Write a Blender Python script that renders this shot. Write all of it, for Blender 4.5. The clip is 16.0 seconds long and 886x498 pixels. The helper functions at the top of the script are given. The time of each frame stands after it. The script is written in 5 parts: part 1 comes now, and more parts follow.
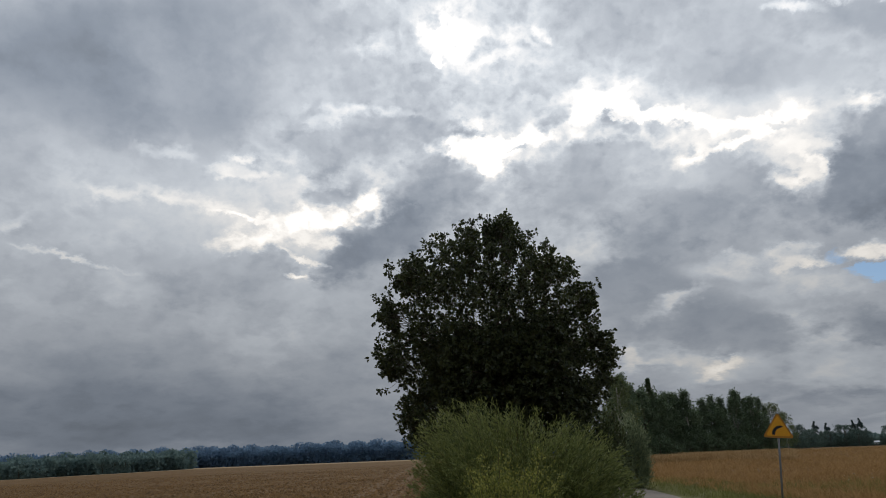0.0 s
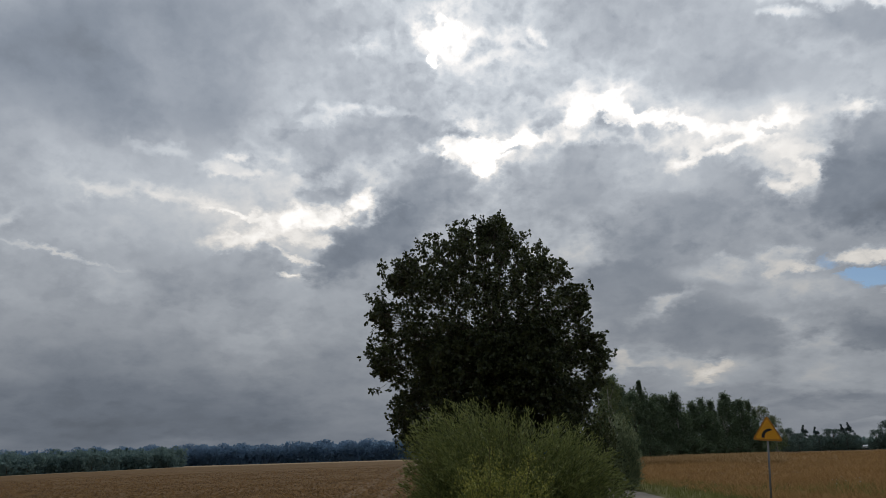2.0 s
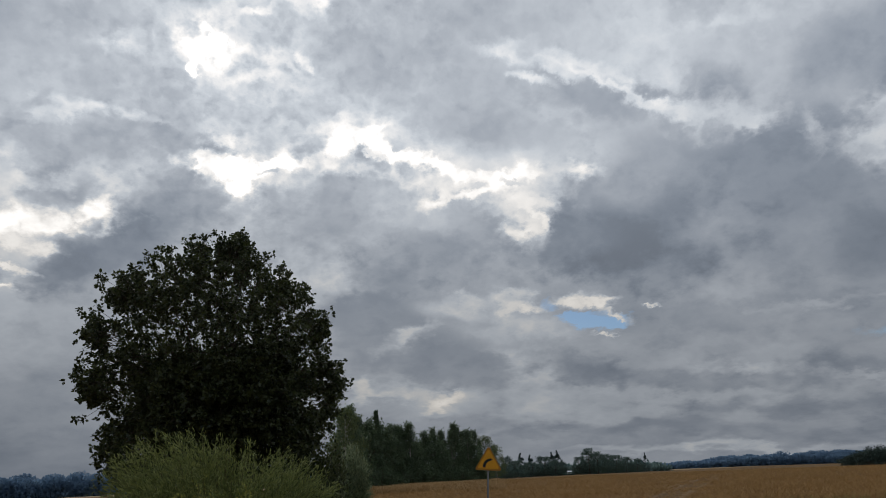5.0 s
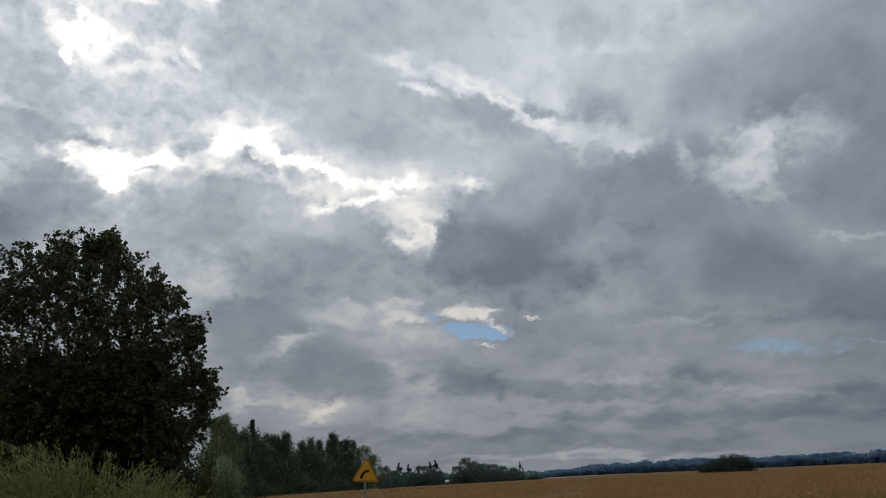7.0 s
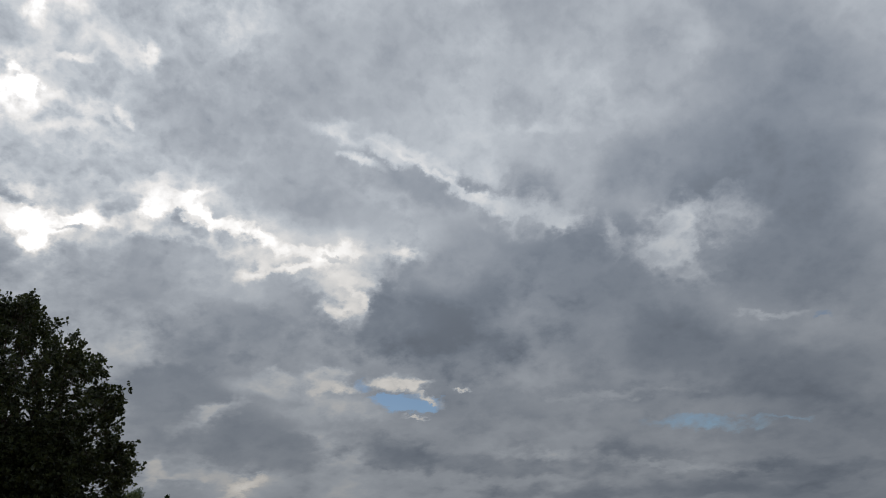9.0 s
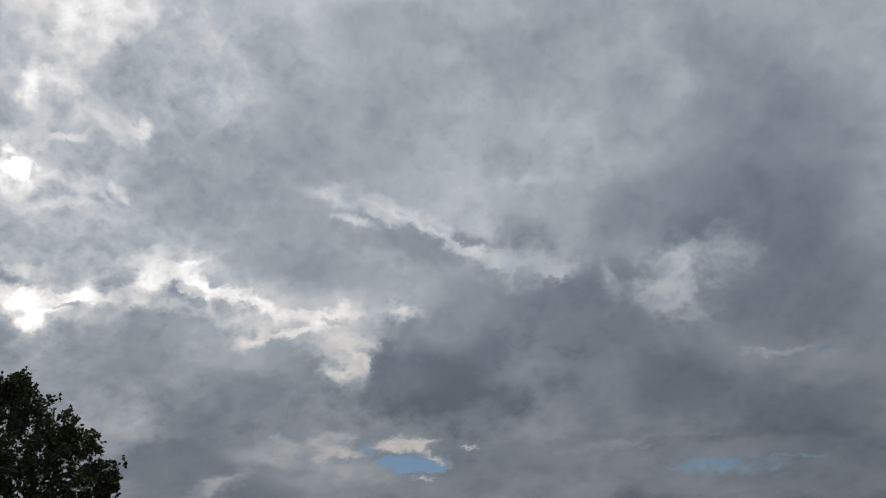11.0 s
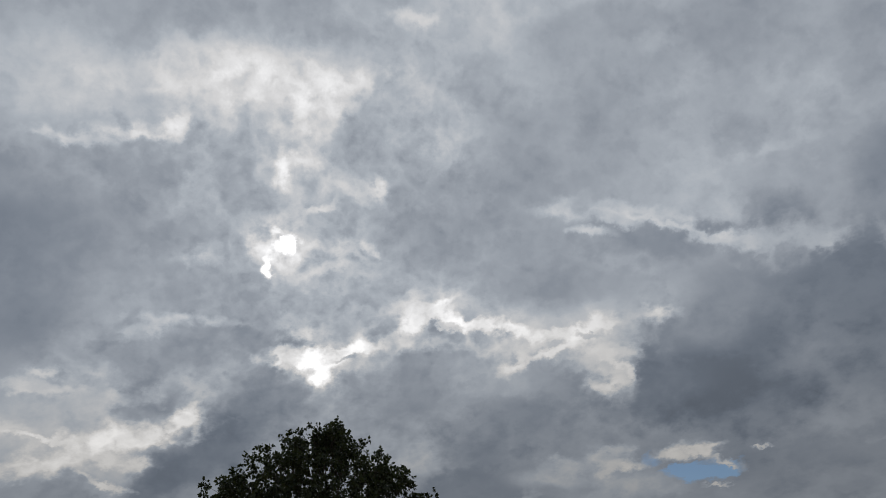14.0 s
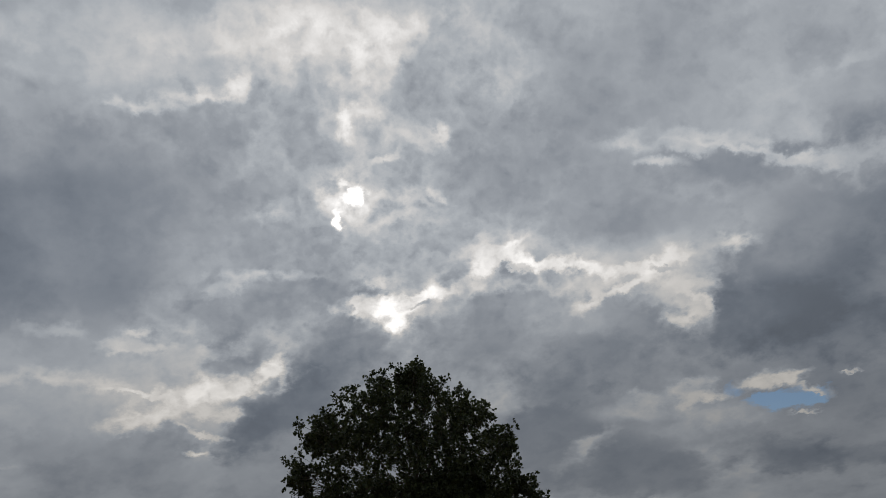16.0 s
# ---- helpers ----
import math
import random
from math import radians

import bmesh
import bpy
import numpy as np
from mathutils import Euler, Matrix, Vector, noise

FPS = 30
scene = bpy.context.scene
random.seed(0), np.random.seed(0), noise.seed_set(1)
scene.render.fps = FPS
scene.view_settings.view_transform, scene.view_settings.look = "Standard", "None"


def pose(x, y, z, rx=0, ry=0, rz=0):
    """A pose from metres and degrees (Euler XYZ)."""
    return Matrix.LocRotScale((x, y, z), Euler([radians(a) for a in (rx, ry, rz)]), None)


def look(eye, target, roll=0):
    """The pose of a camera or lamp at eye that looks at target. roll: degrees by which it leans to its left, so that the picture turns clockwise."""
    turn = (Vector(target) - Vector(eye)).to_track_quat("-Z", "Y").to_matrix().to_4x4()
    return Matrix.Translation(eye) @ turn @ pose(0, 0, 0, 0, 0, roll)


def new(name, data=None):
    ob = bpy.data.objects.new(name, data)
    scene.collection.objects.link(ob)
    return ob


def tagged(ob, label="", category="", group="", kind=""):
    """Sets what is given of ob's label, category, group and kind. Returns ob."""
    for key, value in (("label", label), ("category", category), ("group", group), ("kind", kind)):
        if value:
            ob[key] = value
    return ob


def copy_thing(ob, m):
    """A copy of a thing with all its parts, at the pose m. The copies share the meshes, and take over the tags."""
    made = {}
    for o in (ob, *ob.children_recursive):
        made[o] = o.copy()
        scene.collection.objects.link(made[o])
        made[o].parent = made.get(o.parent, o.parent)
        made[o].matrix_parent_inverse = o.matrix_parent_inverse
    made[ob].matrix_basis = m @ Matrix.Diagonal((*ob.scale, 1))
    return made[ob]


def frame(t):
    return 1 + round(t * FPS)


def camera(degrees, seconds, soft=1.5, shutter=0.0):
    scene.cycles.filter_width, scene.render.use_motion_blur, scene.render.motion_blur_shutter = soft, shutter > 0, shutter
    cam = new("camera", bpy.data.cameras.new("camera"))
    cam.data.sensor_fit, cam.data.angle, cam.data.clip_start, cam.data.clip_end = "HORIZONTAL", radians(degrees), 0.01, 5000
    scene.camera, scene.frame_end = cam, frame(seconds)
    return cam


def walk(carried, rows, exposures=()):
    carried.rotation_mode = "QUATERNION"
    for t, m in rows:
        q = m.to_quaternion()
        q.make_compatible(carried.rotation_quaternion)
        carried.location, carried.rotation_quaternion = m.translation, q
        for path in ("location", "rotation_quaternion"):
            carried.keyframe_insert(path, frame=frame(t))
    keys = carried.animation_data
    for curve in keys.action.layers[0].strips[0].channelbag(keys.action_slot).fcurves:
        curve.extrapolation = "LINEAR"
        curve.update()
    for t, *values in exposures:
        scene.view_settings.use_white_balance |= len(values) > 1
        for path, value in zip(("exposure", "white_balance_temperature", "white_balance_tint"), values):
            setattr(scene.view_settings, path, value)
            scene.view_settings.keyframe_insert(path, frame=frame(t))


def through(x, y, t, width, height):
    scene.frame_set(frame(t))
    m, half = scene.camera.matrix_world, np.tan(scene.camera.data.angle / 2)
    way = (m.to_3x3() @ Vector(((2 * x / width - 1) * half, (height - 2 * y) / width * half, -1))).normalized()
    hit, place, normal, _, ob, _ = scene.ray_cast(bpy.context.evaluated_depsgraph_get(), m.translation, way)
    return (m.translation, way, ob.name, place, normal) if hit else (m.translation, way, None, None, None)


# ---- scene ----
cam = camera(62.2, 16.0, soft=0.75)
PATH = [
    (0.0, pose(-0.000, -0.000, 1.700, 105.91, 2.31, 0.66)),
    (0.5, pose(-0.012, -0.013, 1.708, 106.68, 2.17, -1.47)),
    (1.0, pose(0.009, -0.032, 1.721, 107.26, 2.37, -2.93)),
    (1.5, pose(-0.014, -0.060, 1.712, 106.93, 2.41, -1.95)),
    (2.0, pose(-0.011, -0.027, 1.689, 105.91, 1.81, -0.05)),
    (2.5, pose(0.020, 0.013, 1.686, 105.28, 1.69, 0.58)),
    (3.0, pose(0.034, 0.047, 1.694, 105.13, 1.92, -1.84)),
    (3.5, pose(0.075, 0.152, 1.703, 105.32, 2.70, -8.21)),
    (4.0, pose(0.155, 0.291, 1.731, 106.03, 3.23, -13.65)),
    (4.5, pose(0.257, 0.437, 1.734, 106.82, 3.08, -16.99)),
    (5.0, pose(0.262, 0.507, 1.753, 107.25, 2.97, -19.75)),
    (5.2, pose(0.216, 0.520, 1.753, 107.06, 3.18, -20.74)),
    (7.5, pose(0.335, 0.565, 1.813, 108.39, 3.68, -30.30)),
    (8.0, pose(0.308, 0.555, 1.835, 110.07, 4.05, -31.28)),
    (8.5, pose(0.252, 0.529, 1.833, 111.37, 3.86, -32.78)),
    (9.0, pose(0.222, 0.489, 1.836, 112.55, 3.83, -34.26)),
    (9.2, pose(0.224, 0.478, 1.821, 113.01, 3.94, -34.74)),
    (11.3, pose(0.415, 0.345, 1.709, 117.82, 7.67, -32.14)),
    (11.5, pose(0.457, 0.330, 1.692, 118.65, 7.24, -30.79)),
    (12.0, pose(0.499, 0.312, 1.662, 119.75, 7.52, -26.89)),
    (12.5, pose(0.332, 0.346, 1.696, 120.93, 7.44, -22.46)),
    (13.0, pose(0.155, 0.443, 1.733, 121.64, 7.43, -17.62)),
    (13.5, pose(0.063, 0.537, 1.763, 121.44, 7.60, -14.08)),
    (14.0, pose(-0.010, 0.573, 1.765, 121.10, 7.85, -11.27)),
    (14.5, pose(-0.045, 0.542, 1.695, 120.34, 8.05, -8.60)),
    (15.0, pose(-0.035, 0.457, 1.622, 119.34, 8.25, -6.96)),
    (15.5, pose(-0.048, 0.341, 1.540, 118.35, 8.27, -5.96)),
    (16.0, pose(-0.095, 0.264, 1.501, 117.62, 8.42, -4.80)),
]
walk(cam, PATH, [(0.0, 0.08, 6600, 10), (0.7, 0.08, 6600, 10), (1.8, -0.10, 6560, 10), (4.0, -0.12, 6540, 10), (7.5, -0.14, 6550, 10), (9.0, -0.36, 6500, 10), (11.5, -0.61, 6450, 10), (14.5, -0.69, 6400, 10), (16.0, -0.71, 6600, 10)])


# ---- world: thin blue sky behind a broken layer of cloud, one veiled sun
SUN_AZ, SUN_EL = 0.5, 31.0


def heading(az, el):
    a, e = radians(az), radians(el)
    return Vector((math.sin(a) * math.cos(e), math.cos(a) * math.cos(e), math.sin(e)))


world = bpy.data.worlds.new("sky")
scene.world = world
world.use_nodes = True
wn, wl = world.node_tree.nodes, world.node_tree.links
wn.clear()


def wmath(op, a, b=None, c=None, clamp=False):
    n = wn.new("ShaderNodeMath")
    n.operation, n.use_clamp = op, clamp
    for k, value in enumerate((a, b, c)):
        if value is None:
            continue
        if isinstance(value, (int, float)):
            n.inputs[k].default_value = value
        else:
            wl.new(value, n.inputs[k])
    return n.outputs[0]


def wvec(op, a, b=None, scale=None):
    n = wn.new("ShaderNodeVectorMath")
    n.operation = op
    for k, value in enumerate((a, b)):
        if value is None:
            continue
        if isinstance(value, tuple):
            n.inputs[k].default_value = value
        else:
            wl.new(value, n.inputs[k])
    if scale is not None:
        n.inputs[3].default_value = scale
    return n.outputs["Value"] if op == "LENGTH" else n.outputs["Vector"]


def wnoise(vector, scale, detail, rough=0.55, color=False, lac=2.0):
    n = wn.new("ShaderNodeTexNoise")
    n.inputs["Scale"].default_value = scale
    n.inputs["Detail"].default_value = detail
    n.inputs["Roughness"].default_value = rough
    n.inputs["Lacunarity"].default_value = lac
    wl.new(vector, n.inputs["Vector"])
    return n.outputs["Color"] if color else n.outputs[0]


way = wn.new("ShaderNodeTexCoord").outputs["Generated"]
split = wn.new("ShaderNodeSeparateXYZ")
wl.new(way, split.inputs[0])
height = split.outputs[2]
# cloud heaps are seen from the side low down and lie packed in layers towards the horizon
pack = wn.new("ShaderNodeCombineXYZ")
wl.new(split.outputs[0], pack.inputs[0])
wl.new(split.outputs[1], pack.inputs[1])
wl.new(wmath("MULTIPLY", wmath("POWER", wmath("ADD", wmath("MAXIMUM", height, 0.0), 0.06), 0.5), 1.7), pack.inputs[2])
dome = pack.outputs[0]
swirl = wvec("SUBTRACT", wnoise(dome, 9.0, 2.0, 0.5, True), (0.5, 0.5, 0.5))
curl = wvec("SUBTRACT", wnoise(dome, 26.0, 4.0, 0.6, True), (0.5, 0.5, 0.5))
fray = wvec("SUBTRACT", wnoise(dome, 85.0, 4.0, 0.6, True), (0.5, 0.5, 0.5))
bent = wvec("ADD", wvec("ADD", way, wvec("SCALE", curl, scale=0.022)), wvec("SCALE", swirl, scale=0.05))
crisp = wvec("ADD", wvec("ADD", way, wvec("SCALE", curl, scale=0.034)), wvec("SCALE", fray, scale=0.010))
billow = wnoise(wvec("ADD", dome, wvec("SCALE", swirl, scale=0.15)), 11.0, 3.0, 0.5)
wisp = wnoise(wvec("ADD", dome, wvec("SCALE", swirl, scale=0.10)), 30.0, 3.0, 0.55)
tatter = wnoise(wvec("ADD", dome, wvec("SCALE", curl, scale=0.03)), 75.0, 3.0, 0.55)


def cells(scale, warp):
    """Small heaps: darker in their thick middles, lighter along the thin gaps between them."""
    v = wn.new("ShaderNodeTexVoronoi")
    v.feature = "SMOOTH_F1"
    v.inputs["Scale"].default_value, v.inputs["Smoothness"].default_value = scale, 0.5
    v.inputs["Detail"].default_value = 0.0
    wl.new(wvec("ADD", dome, wvec("SCALE", curl, scale=warp)), v.inputs["Vector"])
    return wmath("SUBTRACT", v.outputs["Distance"], 0.5)


heap, crinkle = cells(15.0, 0.12), cells(38.0, 0.07)
# how far a cloud's edge bulges out or is eaten away
bulge = wmath("MULTIPLY_ADD", heap, 1.0, wmath("MULTIPLY", wmath("SUBTRACT", billow, 0.5), 0.8))
shred = wmath("MULTIPLY_ADD", crinkle, -0.8, wmath("MULTIPLY", wmath("SUBTRACT", wisp, 0.5), 0.8))
shred = wmath("MULTIPLY_ADD", wmath("SUBTRACT", tatter, 0.5), 0.9, shred)


def patch_group():
    """Lays cloud of another brightness, in stops, over what is there, inside a turned ellipse with a rough rim."""
    g = bpy.data.node_groups.new("patch", "ShaderNodeTree")
    for kind, names in (("NodeSocketFloat", ("Total", "Rough", "Outer", "Inner", "Cover", "Level")), ("NodeSocketVector", ("Where", "Centre", "Turn", "Size"))):
        for name in names:
            g.interface.new_socket(name, in_out="INPUT", socket_type=kind)
    for name in ("Laid", "Mask"):
        g.interface.new_socket(name, in_out="OUTPUT", socket_type="NodeSocketFloat")
    gn, gl = g.nodes, g.links
    given, out = gn.new("NodeGroupInput"), gn.new("NodeGroupOutput")

    def step(kind, op, *links_in):
        n = gn.new(kind)
        if op:
            n.operation = op
        for k, value in enumerate(links_in):
            if isinstance(value, float):
                n.inputs[k].default_value = value
            else:
                gl.new(value, n.inputs[k])
        return n

    # each place leans a hair on those before it, which keeps the long sum in order
    hair = step("ShaderNodeMath", "MULTIPLY", given.outputs["Total"], 1e-6)
    where = step("ShaderNodeVectorMath", "ADD", given.outputs["Where"], hair.outputs[0])
    turned = gn.new("ShaderNodeMapping")
    turned.vector_type = "TEXTURE"
    for name, value in (("Vector", where.outputs[0]), ("Location", given.outputs["Centre"]), ("Rotation", given.outputs["Turn"]), ("Scale", given.outputs["Size"])):
        gl.new(value, turned.inputs[name])
    far = step("ShaderNodeVectorMath", "LENGTH", turned.outputs[0])
    far = step("ShaderNodeMath", "ADD", far.outputs["Value"], given.outputs["Rough"])
    ease = gn.new("ShaderNodeMapRange")
    ease.interpolation_type = "SMOOTHSTEP"
    for name, value in (("Value", far.outputs[0]), ("From Min", given.outputs["Outer"]), ("From Max", given.outputs["Inner"]), ("To Max", given.outputs["Cover"])):
        gl.new(value, ease.inputs[name])
    mix = gn.new("ShaderNodeMix")
    gl.new(ease.outputs[0], mix.inputs["Factor"]), gl.new(given.outputs["Total"], mix.inputs["A"]), gl.new(given.outputs["Level"], mix.inputs["B"])
    gl.new(mix.outputs["Result"], out.inputs["Laid"]), gl.new(ease.outputs[0], out.inputs["Mask"])
    return g


PATCH = patch_group()


def patch(total, az, el, wide, high, lean, level, where, outer, inner, rough=None, cover=1.0):
    """One patch of the sky: its heading, its size in degrees and its brightness in stops."""
    c = heading(az, el)
    right = Vector((math.cos(radians(az)), -math.sin(radians(az)), 0))
    u = right * math.cos(radians(lean)) + right.cross(c) * math.sin(radians(lean))
    n = wn.new("ShaderNodeGroup")
    n.node_tree = PATCH
    n.inputs["Centre"].default_value, n.inputs["Turn"].default_value = c, Matrix((u, c.cross(u), c)).transposed().to_euler()
    n.inputs["Size"].default_value = (math.tan(radians(wide)), math.tan(radians(high)), 1)
    n.inputs["Outer"].default_value, n.inputs["Inner"].default_value = outer, inner
    n.inputs["Cover"].default_value, n.inputs["Level"].default_value = cover, level
    wl.new(where, n.inputs["Where"]), wl.new(total, n.inputs["Total"])
    if rough:
        wl.new(rough, n.inputs["Rough"])
    return n.outputs


def soft(total, *form):
    return patch(total, *form, bent, 1.45, 0.25)["Laid"]


def halo(total, *form):
    return patch(total, *form, bent, 1.5, 0.1, bulge, 0.5)["Laid"]


def lump(total, *form):
    return patch(total, *form, bent, 1.65, 0.15, bulge)["Laid"]


def rim(total, *form):
    return patch(total, *form, crisp, 1.75, 0.05, shred, 0.9)["Laid"]


def gap(total, *form):
    return patch(total, *form, crisp, 1.65, 0.25, shred)["Laid"]


def fleck(total, *form):
    return patch(total, *form, crisp, 1.5, 0.5, shred)["Laid"]


def puff(total, az, el, wide, high, lean, amount):
    return wmath("MULTIPLY_ADD", patch(total, az, el, wide, high, lean, 0.0, crisp, 1.5, 0.2)["Mask"], amount, total)


def shade(total, az, el, wide, high, lean, amount):
    return wmath("MULTIPLY_ADD", patch(total, az, el, wide, high, lean, 0.0, bent, 1.5, 0.1)["Mask"], amount, total)


# the layer's light in stops: brighter overhead than low down
rise = wn.new("ShaderNodeMapRange")
rise.interpolation_type = "SMOOTHSTEP"
wl.new(height, rise.inputs["Value"])
rise.inputs["From Min"].default_value, rise.inputs["From Max"].default_value = 0.0, 0.5
rise.inputs["To Min"].default_value, rise.inputs["To Max"].default_value = -0.30, 0.85
# the unseen sky behind the camera is darkened to shade surfaces facing it
back = wn.new("ShaderNodeMapRange")
back.interpolation_type = "SMOOTHSTEP"
wl.new(split.outputs[1], back.inputs["Value"])
back.inputs["From Min"].default_value, back.inputs["From Max"].default_value = 0.1, -0.6
back.inputs["To Max"].default_value = -0.55
sky = wmath("ADD", rise.outputs[0], back.outputs[0])
# the clouds, from the broad masses to the small bright tears
sky = soft(sky, 51.8, 39.0, 11.8, 6.2, -25, 0.67)
sky = soft(sky, 63.0, 34.1, 3.9, 6.1, -32, 0.33)
sky = soft(sky, 28.6, 47.8, 13.7, 2.8, -10, 1.15)
sky = soft(sky, 44.9, 40.8, 3.6, 2.0, -21, 0.67)
sky = soft(sky, 33.7, 44.0, 4.0, 1.8, -13, 0.71)
sky = soft(sky, 24.7, 37.6, 8.3, 3.9, -12, 0.55)
sky = soft(sky, 33.9, 34.5, 5.2, 2.6, -23, 0.78)
sky = soft(sky, 38.1, 30.5, 8.3, 2.6, -25, 0.96)
sky = soft(sky, 58.4, 34.1, 2.1, 3.4, -28, 0.70)
sky = soft(sky, 43.9, 18.6, 10.7, 4.1, 6, -0.40)
sky = soft(sky, 57.7, 23.6, 4.4, 4.6, 5, -0.33)
sky = soft(sky, 52.9, 14.1, 4.3, 2.7, -16, -0.57)
sky = soft(sky, -21.8, 42.4, 8.5, 3.3, 12, 1.31)
sky = soft(sky, -16.4, 33.2, 9.1, 3.2, 5, 0.42)
sky = soft(sky, -22.7, 28.3, 9.2, 5.0, 15, -0.01)
sky = soft(sky, -21.6, 26.0, 5.4, 2.7, 4, -0.26)
sky = soft(sky, -5.1, 38.9, 4.6, 2.1, -0, 0.77)
sky = soft(sky, -0.1, 44.5, 7.5, 3.2, -3, 1.68)
sky = soft(sky, 3.7, 39.4, 3.0, 4.6, -6, 1.33)
sky = soft(sky, 7.4, 35.6, 4.8, 2.6, -8, 1.17)
sky = soft(sky, 19.8, 35.2, 8.0, 4.6, -26, 0.73)
sky = soft(sky, 23.1, 29.0, 7.4, 3.0, -22, 0.53)
sky = soft(sky, 16.4, 38.5, 3.8, 2.5, -14, 1.07)
sky = soft(sky, 31.1, 35.5, 4.3, 2.8, -23, 0.74)
sky = soft(sky, 42.1, 32.3, 5.3, 3.3, -29, 1.03)
sky = soft(sky, 5.0, 27.5, 7.5, 2.0, -8, 0.66)
sky = soft(sky, -4.7, 29.1, 4.3, 2.6, -3, 0.62)
sky = soft(sky, -12.5, 23.8, 6.9, 2.1, -1, 0.83)
sky = soft(sky, -22.1, 19.8, 5.7, 1.9, 1, 0.82)
sky = soft(sky, 40.2, 22.9, 5.2, 3.1, -13, 0.09)
sky = soft(sky, 39.0, 35.7, 8.4, 4.0, -7, 0.96)
sky = soft(sky, 48.8, 32.7, 4.5, 2.8, -12, 0.95)
sky = soft(sky, 58.2, 30.2, 5.2, 2.0, -22, 0.62)
sky = soft(sky, 64.7, 24.6, 5.6, 6.4, -18, 0.02)
sky = soft(sky, 68.1, 29.5, 3.5, 3.6, -23, 0.30)
sky = soft(sky, 46.6, 20.1, 10.8, 4.7, 2, 0.01)
sky = soft(sky, 61.1, 18.3, 7.7, 4.0, -14, -0.12)
sky = soft(sky, 41.4, 15.5, 9.6, 3.3, -6, 0.01)
sky = soft(sky, 60.9, 9.9, 5.9, 2.3, -16, -0.39)
sky = soft(sky, 38.2, 6.4, 26.1, 2.1, -4, 0.15)
sky = soft(sky, 42.0, 3.2, 18.6, 1.0, -4, -0.19)
sky = soft(sky, -29.0, 27.2, 9.9, 5.7, -5, 0.25)
sky = soft(sky, -29.4, 27.7, 5.3, 3.2, -5, -0.23)
sky = soft(sky, -15.4, 29.0, 10.8, 4.4, 5, 0.54)
sky = soft(sky, -23.6, 20.9, 11.6, 3.0, 6, 0.65)
sky = soft(sky, -31.6, 20.7, 2.4, 2.3, 9, 0.36)
sky = soft(sky, -22.9, 10.8, 17.2, 4.5, 2, 0.10)
sky = soft(sky, -17.0, 14.1, 7.1, 2.5, 14, 0.06)
sky = soft(sky, -28.6, 12.5, 5.4, 1.9, 4, 0.24)
sky = soft(sky, -24.5, 7.5, 15.9, 2.8, 1, -0.09)
sky = soft(sky, -10.1, 9.6, 8.7, 3.0, -1, 0.23)
sky = soft(sky, -24.3, 4.6, 16.6, 1.9, -1, -0.45)
sky = soft(sky, -20.5, 2.6, 18.3, 1.3, -2, -0.70)
sky = soft(sky, -6.7, 5.7, 5.2, 3.0, -2, -0.15)
sky = soft(sky, 18.1, 28.5, 8.7, 3.1, -11, 0.68)
sky = soft(sky, 22.7, 26.6, 4.1, 1.8, -13, 0.52)
sky = soft(sky, 29.6, 28.3, 6.2, 2.2, -18, 0.82)
sky = soft(sky, 4.0, 30.4, 5.9, 3.8, -4, 1.09)
sky = soft(sky, 10.3, 15.7, 4.6, 2.8, -5, 0.64)
sky = soft(sky, 26.1, 8.9, 6.7, 3.2, -7, 0.28)
sky = soft(sky, 21.1, 5.3, 9.1, 1.8, -5, 0.22)
sky = soft(sky, 25.5, 3.2, 8.1, 1.1, -4, -0.02)
sky = soft(sky, 19.1, 29.8, 7.3, 2.9, -11, 0.57)
sky = soft(sky, 22.3, 27.0, 7.3, 2.5, -20, 0.46)
sky = soft(sky, 34.3, 28.0, 5.3, 1.8, -36, 0.59)
sky = soft(sky, 44.0, 27.8, 6.0, 2.1, -21, 0.95)
sky = soft(sky, 42.9, 18.1, 8.8, 4.8, 1, -0.10)
sky = soft(sky, 49.1, 20.7, 2.9, 3.0, -16, -0.15)
sky = soft(sky, 27.0, 9.2, 5.8, 3.4, -5, 0.57)
sky = soft(sky, 39.2, 8.0, 11.3, 2.8, -7, 0.11)
sky = soft(sky, 30.8, 5.1, 14.3, 1.5, -4, 0.14)
sky = soft(sky, 39.9, 0.9, 10.9, 0.3, -2, 0.24)
sky = soft(sky, 32.6, 16.0, 5.3, 3.0, 18, 0.18)
sky = soft(sky, 43.3, 25.3, 2.9, 2.6, -27, 0.16)
sky = soft(sky, 53.8, 27.0, 4.6, 2.5, 13, 0.22)
sky = halo(sky, 28.4, 31.9, 4.1, 1.8, -9, 1.02)
sky = halo(sky, 27.9, 20.7, 4.1, 2.2, -2, 1.11)
sky = halo(sky, 32.5, 22.4, 3.3, 2.2, -3, 1.11)
sky = halo(sky, 9.3, 31.5, 2.7, 1.9, -49, 1.25)
sky = halo(sky, -25.5, 19.3, 3.9, 1.9, -7, 0.64)
sky = halo(sky, -19.8, 19.2, 5.8, 1.9, -8, 0.76)
sky = halo(sky, -16.9, 21.7, 3.2, 2.1, 4, 1.12)
sky = halo(sky, -15.2, 21.6, 4.9, 1.8, -5, 0.79)
sky = halo(sky, -15.0, 16.5, 4.9, 2.1, 7, 0.85)
sky = halo(sky, -9.5, 25.9, 4.7, 1.9, 12, 0.63)
sky = halo(sky, -5.2, 31.2, 3.0, 1.9, 0, 1.03)
sky = halo(sky, 5.6, 32.3, 3.8, 2.0, -1, 1.06)
sky = halo(sky, 8.2, 31.3, 2.7, 1.9, -50, 1.25)
